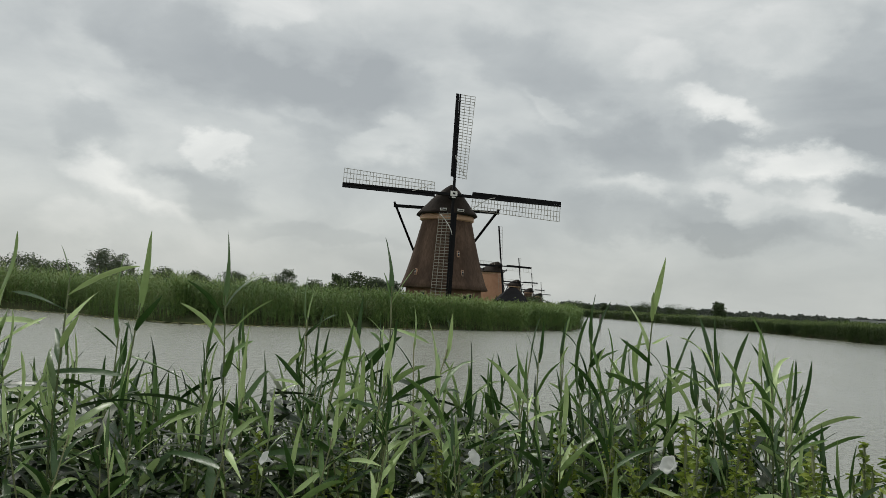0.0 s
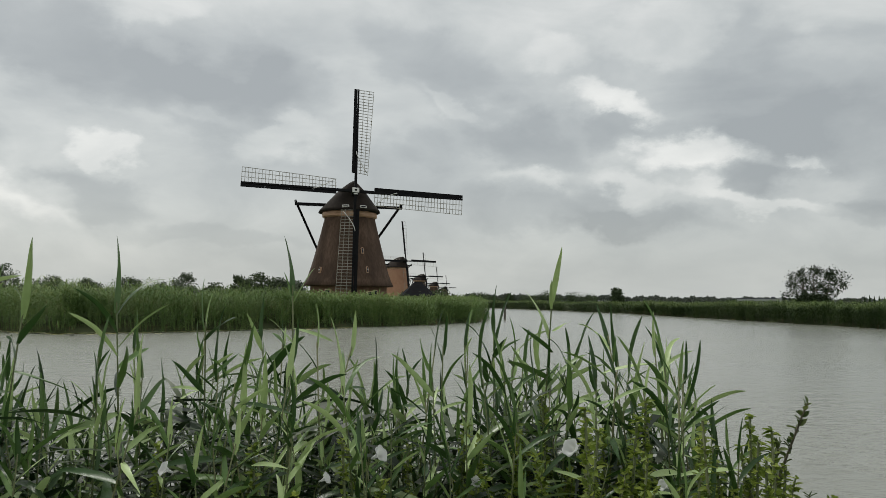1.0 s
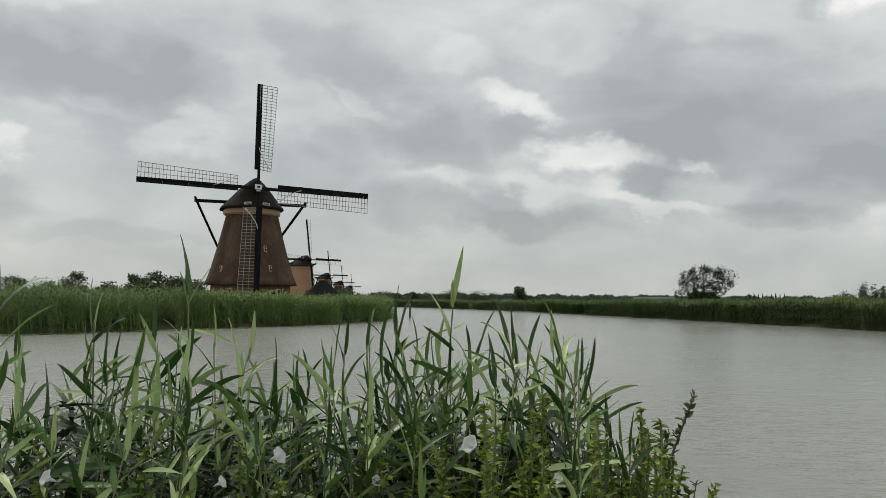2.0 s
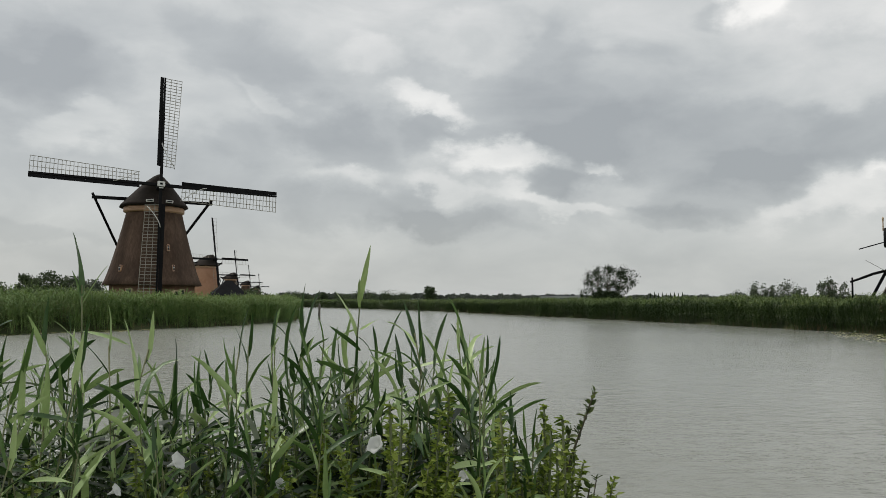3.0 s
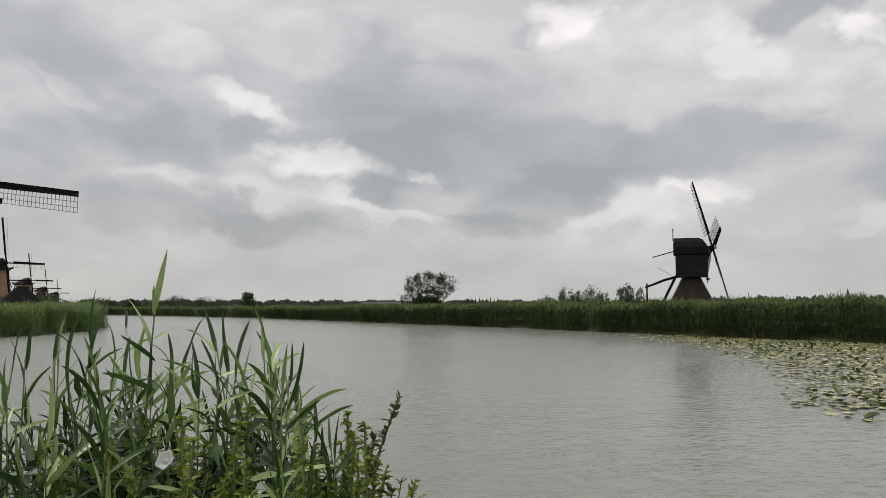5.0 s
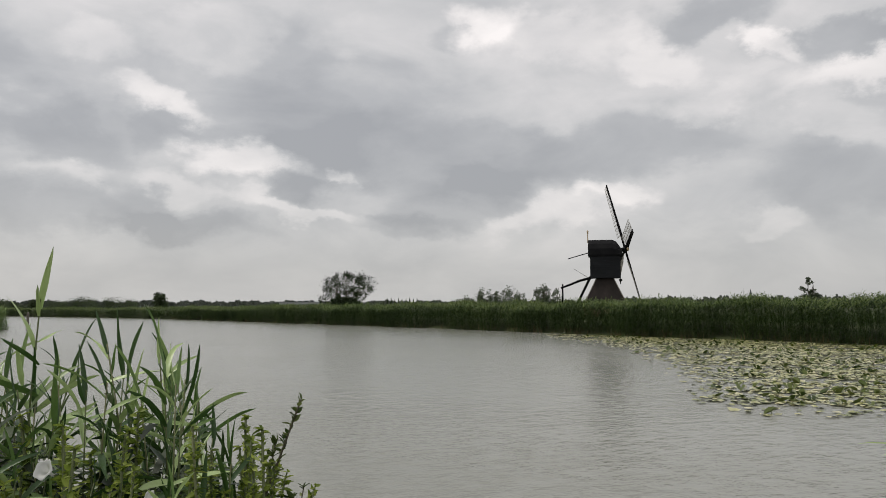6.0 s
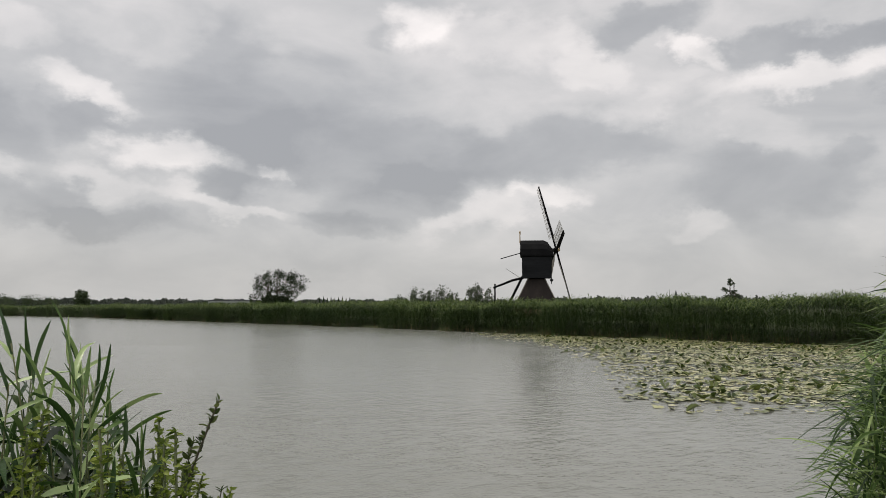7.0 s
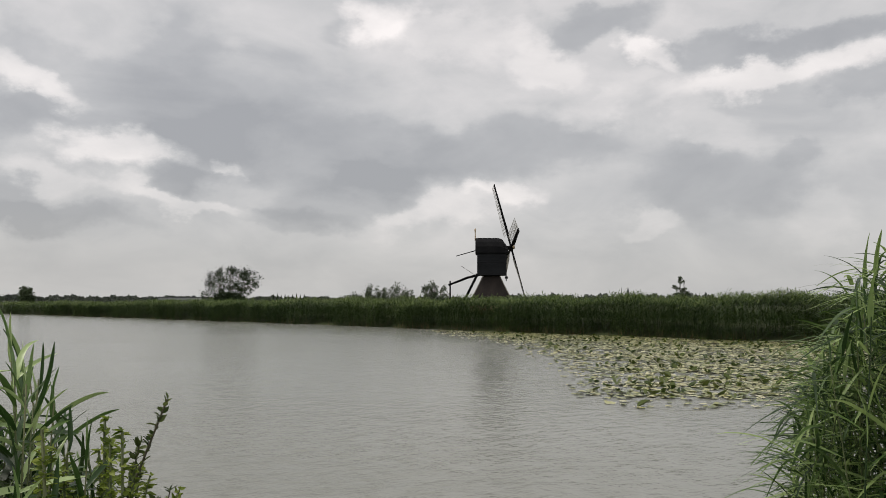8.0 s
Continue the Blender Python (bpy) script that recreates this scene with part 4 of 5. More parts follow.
def tree(where, height, width, seed, label, leaves=2600, leaf=0.16, clumps=34, stems=5, sparse=0.5, mat=None, low=0.15, lean=0.0, group="", tall=1.0):
    rng = np.random.default_rng(seed)
    ob = tagged(empty("tree", Matrix.Translation(where)), label, "tree", group)
    bm = bmesh.new()
    ends = []
    tube(bm, [(0, 0, -0.4), (0.05, 0, height * low)], [0.05 * height ** 0.8 * 0.5, 0.04 * height ** 0.8 * 0.5], 8)
    for k in range(stems):
        a = 2 * math.pi * k / stems + rng.uniform(-0.4, 0.4)
        rad = width * 0.5 * rng.uniform(0.15, 0.85)
        top = Vector((math.cos(a) * rad + lean * height, math.sin(a) * rad, height * (0.98 - 0.42 * (rad / (width * 0.5)) ** 2) * rng.uniform(0.9, 1.0)))
        st = Vector((0.05, 0, height * low))
        mid = st.lerp(top, 0.5) + Vector((math.cos(a), math.sin(a), -0.2)) * width * 0.08
        q1, q2 = st.lerp(mid, 0.5), mid.lerp(top, 0.5)
        r0 = 0.012 * height
        tube(bm, [st, q1, mid, q2, top], [r0, r0 * 0.8, r0 * 0.6, r0 * 0.4, r0 * 0.15], 5)
        for j in range(4):
            p = mid.lerp(top, rng.uniform(-0.6, 0.8)) if j else mid
            aa = a + rng.uniform(-1.3, 1.3)
            e = p + Vector((math.cos(aa), math.sin(aa), rng.uniform(0.1, 0.9))) * width * rng.uniform(0.10, 0.24)
            out = math.hypot(e.x - lean * e.z, e.y) / (width * 0.5)
            e.z = min(e.z, height * (1.0 - 0.5 * min(out, 1.2) ** 2))
            tube(bm, [p, p.lerp(e, 0.5) + Vector((0, 0, 0.05 * width * 0.3)), e], [r0 * 0.4, r0 * 0.28, r0 * 0.1], 4)
            ends.append(e)
        ends.append(top)
    part("trunk", bm, M_BARK, ob, smooth=True)
    cs = []
    for k in range(clumps):
        if k < len(ends):
            c = np.array(ends[k])
        else:
            a, u = rng.uniform(0, 2 * math.pi), rng.uniform(0, 1)
            z = height * (low + (1 - low) * rng.uniform(0.05, 0.98))
            prof = math.sin(math.pi * min(1, max(0.05, (z / height - low * 0.6) / (1 - low * 0.6)) ** 0.8 * 0.93)) ** 0.6
            rr = width * 0.5 * prof * math.sqrt(u)
            c = np.array((math.cos(a) * rr + lean * z, math.sin(a) * rr, z))
        m = int(leaves / clumps * rng.uniform(0.5, 1.5))
        rad = width * (0.040 + 0.085 * (1 - sparse)) * rng.uniform(0.6, 1.3)
        p = c + np.clip(rng.normal(size=(m, 3)), -1.7, 1.7) * rad * np.array([1, 1, 0.75 * tall])
        cs.append(p)
    v, q = leaf_cards(np.concatenate(cs), leaf, rng)
    v[:, 2] = np.maximum(v[:, 2], 0.05)
    finish("crown", fast_mesh("crown", v, q), mat or M_LEAF_T, ob)
    return ob


def ground_at(az, d):
    p = polar(az, d)
    p.z = float(land_height(np.array([p.x]), np.array([p.y]))[0])
    return p


# the open tree over the far bank, with a dark shrub at its foot
tree(ground_at(-28.75, 136), 7.6, 10.6, 21, "open dark tree with several stems above the far reeds", 4600, 0.17, 100, 11, 0.95, low=0.1)
tree(ground_at(-28.6, 133), 3.0, 5.6, 22, "dense dark shrub round the foot of the open tree", 3600, 0.2, 40, 6, 0.2, low=0.05)
tree(ground_at(-31.2, 137), 2.8, 3.2, 27, "low grey shrub beside the open tree", 700, 0.15, 16, 4, 0.5, M_LEAF_W, low=0.05)
tree(ground_at(-15.95, 226), 5.4, 3.4, 23, "dense rounded poplar above the distant reeds", 4600, 0.24, 46, 5, 0.1, M_LEAF_B, 0.06, tall=1.3)
for i, (az, d, h, w, ln) in enumerate(((-38.7, 150, 4.6, 3.4, 0.06), (-39.6, 152, 4.2, 3.0, 0.0), (-40.5, 150, 4.9, 3.8, 0.08), (-41.3, 154, 4.2, 3.0, 0.05), (-42.7, 148, 4.9, 2.6, 0.05), (-43.2, 147, 5.6, 2.6, -0.1), (-43.9, 149, 4.8, 3.0, -0.06), (-37.4, 155, 3.0, 4.0, 0.0))):
    tree(ground_at(az, d), h, w, 30 + i, "wind-tossed grey-green willow behind the far reeds", 1100, 0.19, 20, 5, 0.5, M_LEAF_W, 0.1, ln, "willows behind the reeds", 2.3)
tree(ground_at(-60.95, 96), 4.9, 2.3, 45, "small wind-bent willow above the reed bed", 700, 0.16, 16, 4, 0.5, M_LEAF_W, 0.15, -0.12)
# shrubs and trees of the island
for i, (az, d, h, w, wil) in enumerate(((27.0, 150, 7.0, 6.0, 1), (25.9, 155, 6.4, 4.5, 1), (29.5, 150, 4.4, 7.0, 0), (22.9, 160, 4.6, 5.5, 0), (20.9, 150, 4.0, 4.6, 0), (18.4, 165, 4.6, 6.0, 0), (16.4, 160, 4.2, 4.0, 1), (14.8, 140, 5.2, 4.4, 1),
                                        (12.7, 150, 3.6, 4.6, 0), (11.0, 118, 4.3, 3.6, 0), (9.7, 112, 4.6, 4.8, 0), (8.3, 115, 4.2, 4.2, 1), (7.2, 118, 3.9, 3.4, 1), (24.2, 158, 3.8, 5.0, 0), (32.0, 140, 5.0, 8.0, 0))):
    tree(ground_at(az, d), h, w, 60 + i, "bushy grey-green willow on the island" if wil else "dark green bush on the island", 3600, 0.19, 34, 5, 0.25, M_LEAF_W if wil else M_LEAF_B, 0.08, 0.0, "bushes on the island")
# bushes round the row of windmills and at the end of the river
for i, (az, d, h, w) in enumerate(((-2.2, 190, 3.6, 5.0), (-3.3, 230, 4.6, 8.0), (-4.3, 250, 4.0, 8.0), (-4.9, 260, 3.2, 7.0), (-6.1, 330, 4.3, 8.0), (-7.2, 340, 2.6, 7.0), (-8.2, 330, 4.2, 3.4), (-9.6, 350, 3.2, 9.0), (-11.2, 350, 4.6, 12.0), (-13.4, 380, 4.6, 14.0), (-0.9, 150, 2.6, 4.0))):
    tree(ground_at(az, d), h, w, 90 + i, "bushy dark tree at the far end of the river", 2200, 0.28, 26, 5, 0.2, M_LEAF_B, 0.05, 0.0, "bushes at the river's end")


def far_wood(az0, az1, d, height, n, seed, label, mat):
    """A distant wood: crowns of many leaf clumps in a long uneven row."""
    rng = np.random.default_rng(seed)
    az = np.radians(rng.uniform(az0, az1, n))
    dd = d * rng.uniform(0.97, 1.06, n)
    deg = np.degrees(az)
    top = height * (0.85 + 0.07 * np.sin(deg * 1.9 + seed) + 0.08 * np.sin(deg * 5.3) + 0.06 * np.sin(deg * 13.1 + 1) + 0.05 * np.sin(deg * 29))
    z = np.abs(top) * rng.uniform(0.0, 1.0, n) ** 0.6
    c = np.stack([-np.sin(az) * dd, np.cos(az) * dd, z], 1)
    v, q = leaf_cards(c, d * 0.0013, rng, 0.8)
    v[:, 2] = np.maximum(v[:, 2], 0.0)
    tagged(finish("distant_wood", fast_mesh("distant_wood", v, q), mat), label, "trees", kind="stuff")


far_wood(-80, -5, 1150, 12.5, 80000, 5, "long grey-green line of distant woods on the horizon", M_FARWOOD)
far_wood(-78, -47, 620, 10.5, 30000, 6, "nearer grey-green woods beyond the polder", M_FARWOOD)
far_wood(4, 60, 900, 11.0, 26000, 7, "distant woods behind the island", M_FARWOOD)


def conifers():
    bm = bmesh.new()
    rng = np.random.default_rng(4)
    for k in range(6):
        z0, r0 = 0.8 + k * 1.05, 1.55 * (1 - k / 6.6)
        lo = [Vector((math.cos(a) * r0 * rng.uniform(0.8, 1.15), math.sin(a) * r0 * rng.uniform(0.8, 1.15), z0)) for a in np.linspace(0, 2 * math.pi, 13)[:-1]]
        hi = [Vector((math.cos(a) * r0 * 0.25, math.sin(a) * r0 * 0.25, z0 + 1.7)) for a in np.linspace(0, 2 * math.pi, 13)[:-1]]
        rings(bm, [lo, hi])
    first = tagged(empty("conifer", Matrix.Translation(polar(-31.4, 690, 0.9))), "small dark conifer in a planted row", "tree", "row of conifers")
    part("crown", bm, M_LEAF_T, first)
    bm = bmesh.new()
    tube(bm, [(0, 0, -0.3), (0, 0, 1.6)], [0.2, 0.15], 7)
    part("trunk", bm, M_BARK, first)
    for k in range(1, 10):
        copy_thing(first, Matrix.Translation(polar(-31.4 - 0.27 * k, 690, 0.9)) @ pose(0, 0, 0, 0, 0, 40 * k) @ Matrix.Scale(1.12 + 0.04 * ((k * 7) % 5), 4))


conifers()


def far_building():
    ob = tagged(empty("farm_building", Matrix.Translation(polar(-25.35, 900, 0.9)) @ pose(0, 0, 0, 0, 0, -25)), "long low grey flat-roofed building on the horizon", "building")
    bm = bmesh.new()
    box(bm, (44, 16, 7.4), pose(0, 0, 3.7), 0.1)
    part("wall", bm, M_GREYWALL, ob)
    bm = bmesh.new()
    box(bm, (45, 17, 0.7), pose(0, 0, 7.6), 0.1)
    part("roof", bm, M_SLATE, ob)
    bm = bmesh.new()
    box(bm, (4, 4, 2.0), pose(14, 0, 8.6), 0.1)
    part("roof_house", bm, M_SLATE, ob)
    for k in range(9):
        bm = bmesh.new()
        box(bm, (2.6, 0.3, 1.5), pose(-18 + k * 4.5, -8.05, 4.2), 0.02)
        part("window", bm, M_PANE, ob)


def church():
    ob = tagged(empty("church_spire", Matrix.Translation(polar(-57.1, 1500, 0))), "slim grey church spire on the horizon", "church")
    bm = bmesh.new()
    box(bm, (7, 7, 20), pose(0, 0, 10), 0.2)
    part("tower", bm, M_SLATE, ob)
    bm = bmesh.new()
    rings(bm, [[Vector((math.cos(a) * r, math.sin(a) * r, z)) for a in np.linspace(0, 2 * math.pi, 9)[:-1]] for r, z in ((4.2, 20), (2.6, 23), (0.15, 33.5))])
    part("spire", bm, M_SLATE, ob)


far_building()
church()
# ---- water lilies ----
def in_poly(x, y, poly):
    inside = np.zeros(np.shape(x), bool)
    for (ax, ay), (bx, by) in zip(poly, poly[1:] + poly[:1]):
        inside ^= ((ay > y) != (by > y)) & (x < (bx - ax) * (y - ay) / ((by - ay) or 1e-9) + ax)
    return inside


def pad_mesh(p, rad, turn, tilt, lift, rng, sides=9):
    """Notched round floating leaves, slightly cupped, joined into arrays."""
    n = len(p)
    a = np.linspace(0.22, 2 * math.pi - 0.22, sides)
    ring = np.stack([np.cos(a), np.sin(a)], 1)
    v = np.zeros((n, sides + 1, 3))
    r = rad[:, None] * rng.uniform(0.86, 1.1, (n, sides))
    ca, sa = np.cos(turn)[:, None], np.sin(turn)[:, None]
    lx, ly = r * ring[:, 0], r * ring[:, 1] * 0.86
    v[:, 1:, 0], v[:, 1:, 1] = lx * ca - ly * sa, lx * sa + ly * ca
    v[:, 1:, 2] = lx * np.sin(tilt)[:, None] + rng.uniform(0, 0.03, (n, sides)) + np.abs(ly) * lift[:, None]
    v[:, :, :2] += p[:, None, :]
    v[:, :, 2] += 0.012
    v[:, 1:, 2] -= np.minimum(0, v[:, 1:, 2].min(1) - 0.008)[:, None]
    q = []
    for k in range(1, sides - 1, 2):
        q.append(np.stack([np.full(n, 0), np.full(n, k), np.full(n, k + 1), np.full(n, min(k + 2, sides))], 1) + np.arange(n)[:, None] * (sides + 1))
    return v.reshape(-1, 3), np.concatenate(q)


LILY_FIELD = [(54, 60), (47.4, 49.7), (39, 34.5), (29, 23.4), (24, 18.8), (19.4, 14.8), (17.7, 12.6), (18.2, 10.4), (20.4, 8.4), (34, 8), (56, 10), (56.5, 30), (55.4, 50)]


def lilies():
    rng = np.random.default_rng(77)
    p = rng.uniform((16, 6), (57, 62), (85000, 2))
    keep = in_poly(p[:, 0], p[:, 1], LILY_FIELD)
    patch = np.sin(p[:, 0] * 0.55 + 0.5 * np.sin(p[:, 1] * 0.4)) * np.sin(p[:, 1] * 0.62 + 1.0) + 0.6 * np.sin(p[:, 0] * 1.7 + p[:, 1] * 1.3)
    d = np.hypot(p[:, 0], p[:, 1])
    # the patch thins out towards the open water
    rim = np.full(len(p), 1e9)
    for (ax, ay), (bx, by) in zip(LILY_FIELD[:9], LILY_FIELD[1:10]):
        ex, ey = bx - ax, by - ay
        t = np.clip(((p[:, 0] - ax) * ex + (p[:, 1] - ay) * ey) / (ex * ex + ey * ey), 0, 1)
        rim = np.minimum(rim, np.hypot(p[:, 0] - ax - t * ex, p[:, 1] - ay - t * ey))
    keep &= rng.uniform(-1.5, 1.4, len(p)) < patch + 0.25
    keep &= rng.random(len(p)) < np.clip(rim / (0.9 + 0.06 * d), 0.04, 1) ** 1.2
    p = p[keep]
    n = len(p)
    v, q = pad_mesh(p, rng.uniform(0.08, 0.18, n), rng.uniform(0, 6.3, n), rng.normal(0, 0.04, n), rng.uniform(0, 0.05, n), rng)
    tagged(finish("lily_pads", fast_mesh("lily_pads", v, q), M_PAD), "yellow-green lily pads floating in a wide patch", "water lily", kind="stuff")
    p2 = p[rng.permutation(n)[: n // 34]] + 0.2
    m = len(p2)
    v, q = pad_mesh(p2, rng.uniform(0.10, 0.18, m), rng.uniform(0, 6.3, m), rng.uniform(0.15, 0.8, m), rng.uniform(0.1, 0.5, m), rng)
    tagged(finish("raised_lily_leaves", fast_mesh("raised_lily_leaves", v, q), M_PADUP), "dark green lily leaves standing up out of the water", "water lily", kind="stuff")
    # single large curled leaves on stalks along the open edge of the patch
    spots = rng.permutation(n)
    spots = [i for i in spots if np.hypot(*p[i]) < 33][:36]
    for i in spots:
        x, y = p[i]
        h, r, a = rng.uniform(0.03, 0.10), rng.uniform(0.12, 0.2), rng.uniform(0, 360)
        bm = bmesh.new()
        c = bm.verts.new((0, 0, h))
        ring = []
        for k in range(11):
            t = radians(22 + 316 * k / 10)
            rr = r * rng.uniform(0.9, 1.1)
            ring.append(bm.verts.new((math.cos(t) * rr, math.sin(t) * rr * 0.7, h + 0.55 * abs(math.sin(t)) * r + 0.35 * math.cos(t) * r)))
        for k in range(10):
            bm.faces.new((c, ring[k], ring[k + 1]))
        ob = part("lily_leaf", bm, M_PADUP, None, "", True)
        ob.matrix_world = pose(x + 0.3, y, 0, 0, 0, a)
        tagged(ob, "curled green lily leaf raised above the floating pads", "water lily", "raised lily leaves")
        bm = bmesh.new()
        tube(bm, [(0, 0, -0.3), (0.01, 0, h)], [0.012, 0.01], 5)
        part("stalk", bm, M_PADUP, ob)
    # a thin edge of pads and duckweed along the island shore
    rng = np.random.default_rng(78)
    pts = np.array([(-3.8, 74), (-10, 68.5), (-16.9, 60.5), (-23, 56), (-32.5, 61), (-55, 66)])
    s = rng.uniform(0, len(pts) - 1.001, 900)
    i = s.astype(int)
    c = pts[i] + (pts[i + 1] - pts[i]) * (s - i)[:, None]
    c[:, 1] -= rng.exponential(0.7, 900) + 0.1
    v, q = pad_mesh(c, rng.uniform(0.12, 0.3, 900), rng.uniform(0, 6.3, 900), rng.normal(0, 0.03, 900), np.zeros(900), rng)
    tagged(finish("floating_weed", fast_mesh("floating_weed", v, q), M_PAD), "pale floating weed along the island reeds", "water plants", kind="stuff")


lilies()

# ---- the reeds on the near bank ----
M_BLADE = material("reed_blade", [(0.042, 0.095, 0.022), (0.155, 0.265, 0.072), (0.46, 0.59, 0.25)], 7.0, 0.36, 0.15, 60, translucent=0.14, spec=0.5, object_random=1.05)
M_BLADE_LOWER = material("lower_reed_blade", [(0.015, 0.037, 0.010), (0.062, 0.116, 0.036), (0.22, 0.31, 0.115)], 7.0, 0.33, 0.15, 60, translucent=0.12, spec=0.5, object_random=0.9)
M_BLADE_DARK = material("narrow_reed_blade", [(0.034, 0.072, 0.020), (0.098, 0.165, 0.048), (0.27, 0.37, 0.14)], 7.0, 0.42, 0.15, 60, translucent=0.22, spec=0.35, object_random=0.7)
M_BLADE_CLUMP = material("clump_reed_leaf", [(0.028, 0.062, 0.015), (0.120, 0.205, 0.053), (0.36, 0.48, 0.17)], 5.0, 0.40, island=0.9, translucent=0.3, spec=0.35)
M_STEM = material("reed_stem", [(0.085, 0.110, 0.042), (0.14, 0.165, 0.07), (0.21, 0.21, 0.105)], 9.0, 0.5, object_random=0.4)
M_HERB = material("yellow_green_herb", [(0.10, 0.155, 0.025), (0.25, 0.33, 0.055), (0.42, 0.49, 0.11)], 6.0, 0.5, translucent=0.45, island=0.5, spec=0.4)
M_WEED = material("dark_herb_leaf", [(0.045, 0.075, 0.022), (0.11, 0.15, 0.045), (0.22, 0.26, 0.085)], 6.0, 0.5, translucent=0.3, island=0.5, spec=0.4)
M_WEEDSTEM = material("brown_herb_stem", [(0.05, 0.045, 0.025), (0.09, 0.08, 0.045)], 8.0, 0.6)
M_PETAL = material("white_petal", [(0.72, 0.73, 0.70), (0.82, 0.82, 0.80)], 10.0, 0.5, translucent=0.35)


def blade_mesh(length, width, rise, droop, twist, seed, fold=0.25, seg=9, mat=None):
    """A long leaf from the origin towards +x: rise is its first slope in degrees, droop bends it over, folded along its midrib."""
    rng = np.random.default_rng(seed)
    V, Q = [], []
    p = np.zeros(3)
    ang = radians(rise)
    yaw = 0.0
    kink = rng.uniform(0.35, 0.7)
    for k in range(seg + 1):
        t = k / seg
        w = width * 0.5 * (min(1.0, 0.4 + 2.6 * t) * (1 - t) ** 0.7 * (1 + 0.55 * t)) * 1.12 + 0.0006
        roll = radians(twist) * t
        side = np.array([-math.sin(yaw), math.cos(yaw), 0])
        up = np.array([-math.sin(ang) * math.cos(yaw), -math.sin(ang) * math.sin(yaw), math.cos(ang)])
        s2 = side * math.cos(roll) + up * math.sin(roll)
        u2 = -side * math.sin(roll) + up * math.cos(roll)
        V += [p + s2 * w + u2 * w * fold, p - u2 * 0.0, p - s2 * w + u2 * w * fold]
        step = length / seg
        p = p + step * np.array([math.cos(ang) * math.cos(yaw), math.cos(ang) * math.sin(yaw), math.sin(ang)])
        ang -= radians(droop) / seg * (0.4 + 1.2 * t + (1.1 if abs(t - kink) < 0.08 else 0))
        yaw += rng.normal(0, 0.05)
    for k in range(seg):
        a = 3 * k
        Q += [(a, a + 1, a + 4, a + 3), (a + 1, a + 2, a + 5, a + 4)]
    mesh = fast_mesh("leaf", V, Q)
    mesh.materials.append(mat)
    mesh.polygons.foreach_set("use_smooth", [True] * len(mesh.polygons))
    return mesh


BROAD = [blade_mesh(L, w, r, d, tw, 200 + i, fold=0.35, mat=M_BLADE) for i, (L, w, r, d, tw) in enumerate((
    (0.20, 0.0225, 46, 18, 35), (0.23, 0.0250, 38, 30, -45), (0.18, 0.0210, 56, 14, 60), (0.25, 0.0240, 44, 42, 35), (0.17, 0.0200, 28, 16, -70), (0.22, 0.0250, 16, 14, 75),
    (0.23, 0.0215, 58, 55, 55), (0.20, 0.0250, 22, 22, 40), (0.16, 0.0185, 62, 12, -45), (0.24, 0.0225, 42, 34, 85), (0.21, 0.0255, 2, 14, -50), (0.19, 0.0225, -14, 12, 60)))]
LOWER = [blade_mesh(L, w, r, d, tw, 220 + i, fold=0.3, mat=M_BLADE_LOWER) for i, (L, w, r, d, tw) in enumerate((
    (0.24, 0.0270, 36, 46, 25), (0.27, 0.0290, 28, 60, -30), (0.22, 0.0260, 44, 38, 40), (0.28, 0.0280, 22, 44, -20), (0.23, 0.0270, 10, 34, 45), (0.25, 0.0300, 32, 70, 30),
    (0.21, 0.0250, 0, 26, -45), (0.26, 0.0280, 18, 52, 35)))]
NARROW = [blade_mesh(L, w, r, d, tw, 240 + i, mat=M_BLADE_DARK) for i, (L, w, r, d, tw) in enumerate((
    (0.34, 0.0135, 46, 40, 20), (0.39, 0.0145, 38, 55, -25), (0.30, 0.0125, 52, 30, 30), (0.42, 0.0150, 28, 44, 15), (0.33, 0.0130, 16, 36, -40), (0.37, 0.0140, 4, 34, 25)))]
SPEAR = [blade_mesh(L, w, 88, d, tw, 280 + i, fold=0.7, mat=M_BLADE) for i, (L, w, d, tw) in enumerate((
    (0.16, 0.013, 6, 40), (0.18, 0.015, 10, -60), (0.13, 0.009, 14, 30), (0.20, 0.014, 24, 80), (0.17, 0.017, 16, 70)))]
SLIM = [blade_mesh(L, w, r, d, tw, 260 + i, fold=0.5, mat=M_BLADE) for i, (L, w, r, d, tw) in enumerate((
    (0.17, 0.0135, 62, 14, 50), (0.21, 0.0150, 55, 26, -60), (0.14, 0.0120, 70, 10, 40), (0.19, 0.0160, 48, 34, 80)))]


TIPS = {}


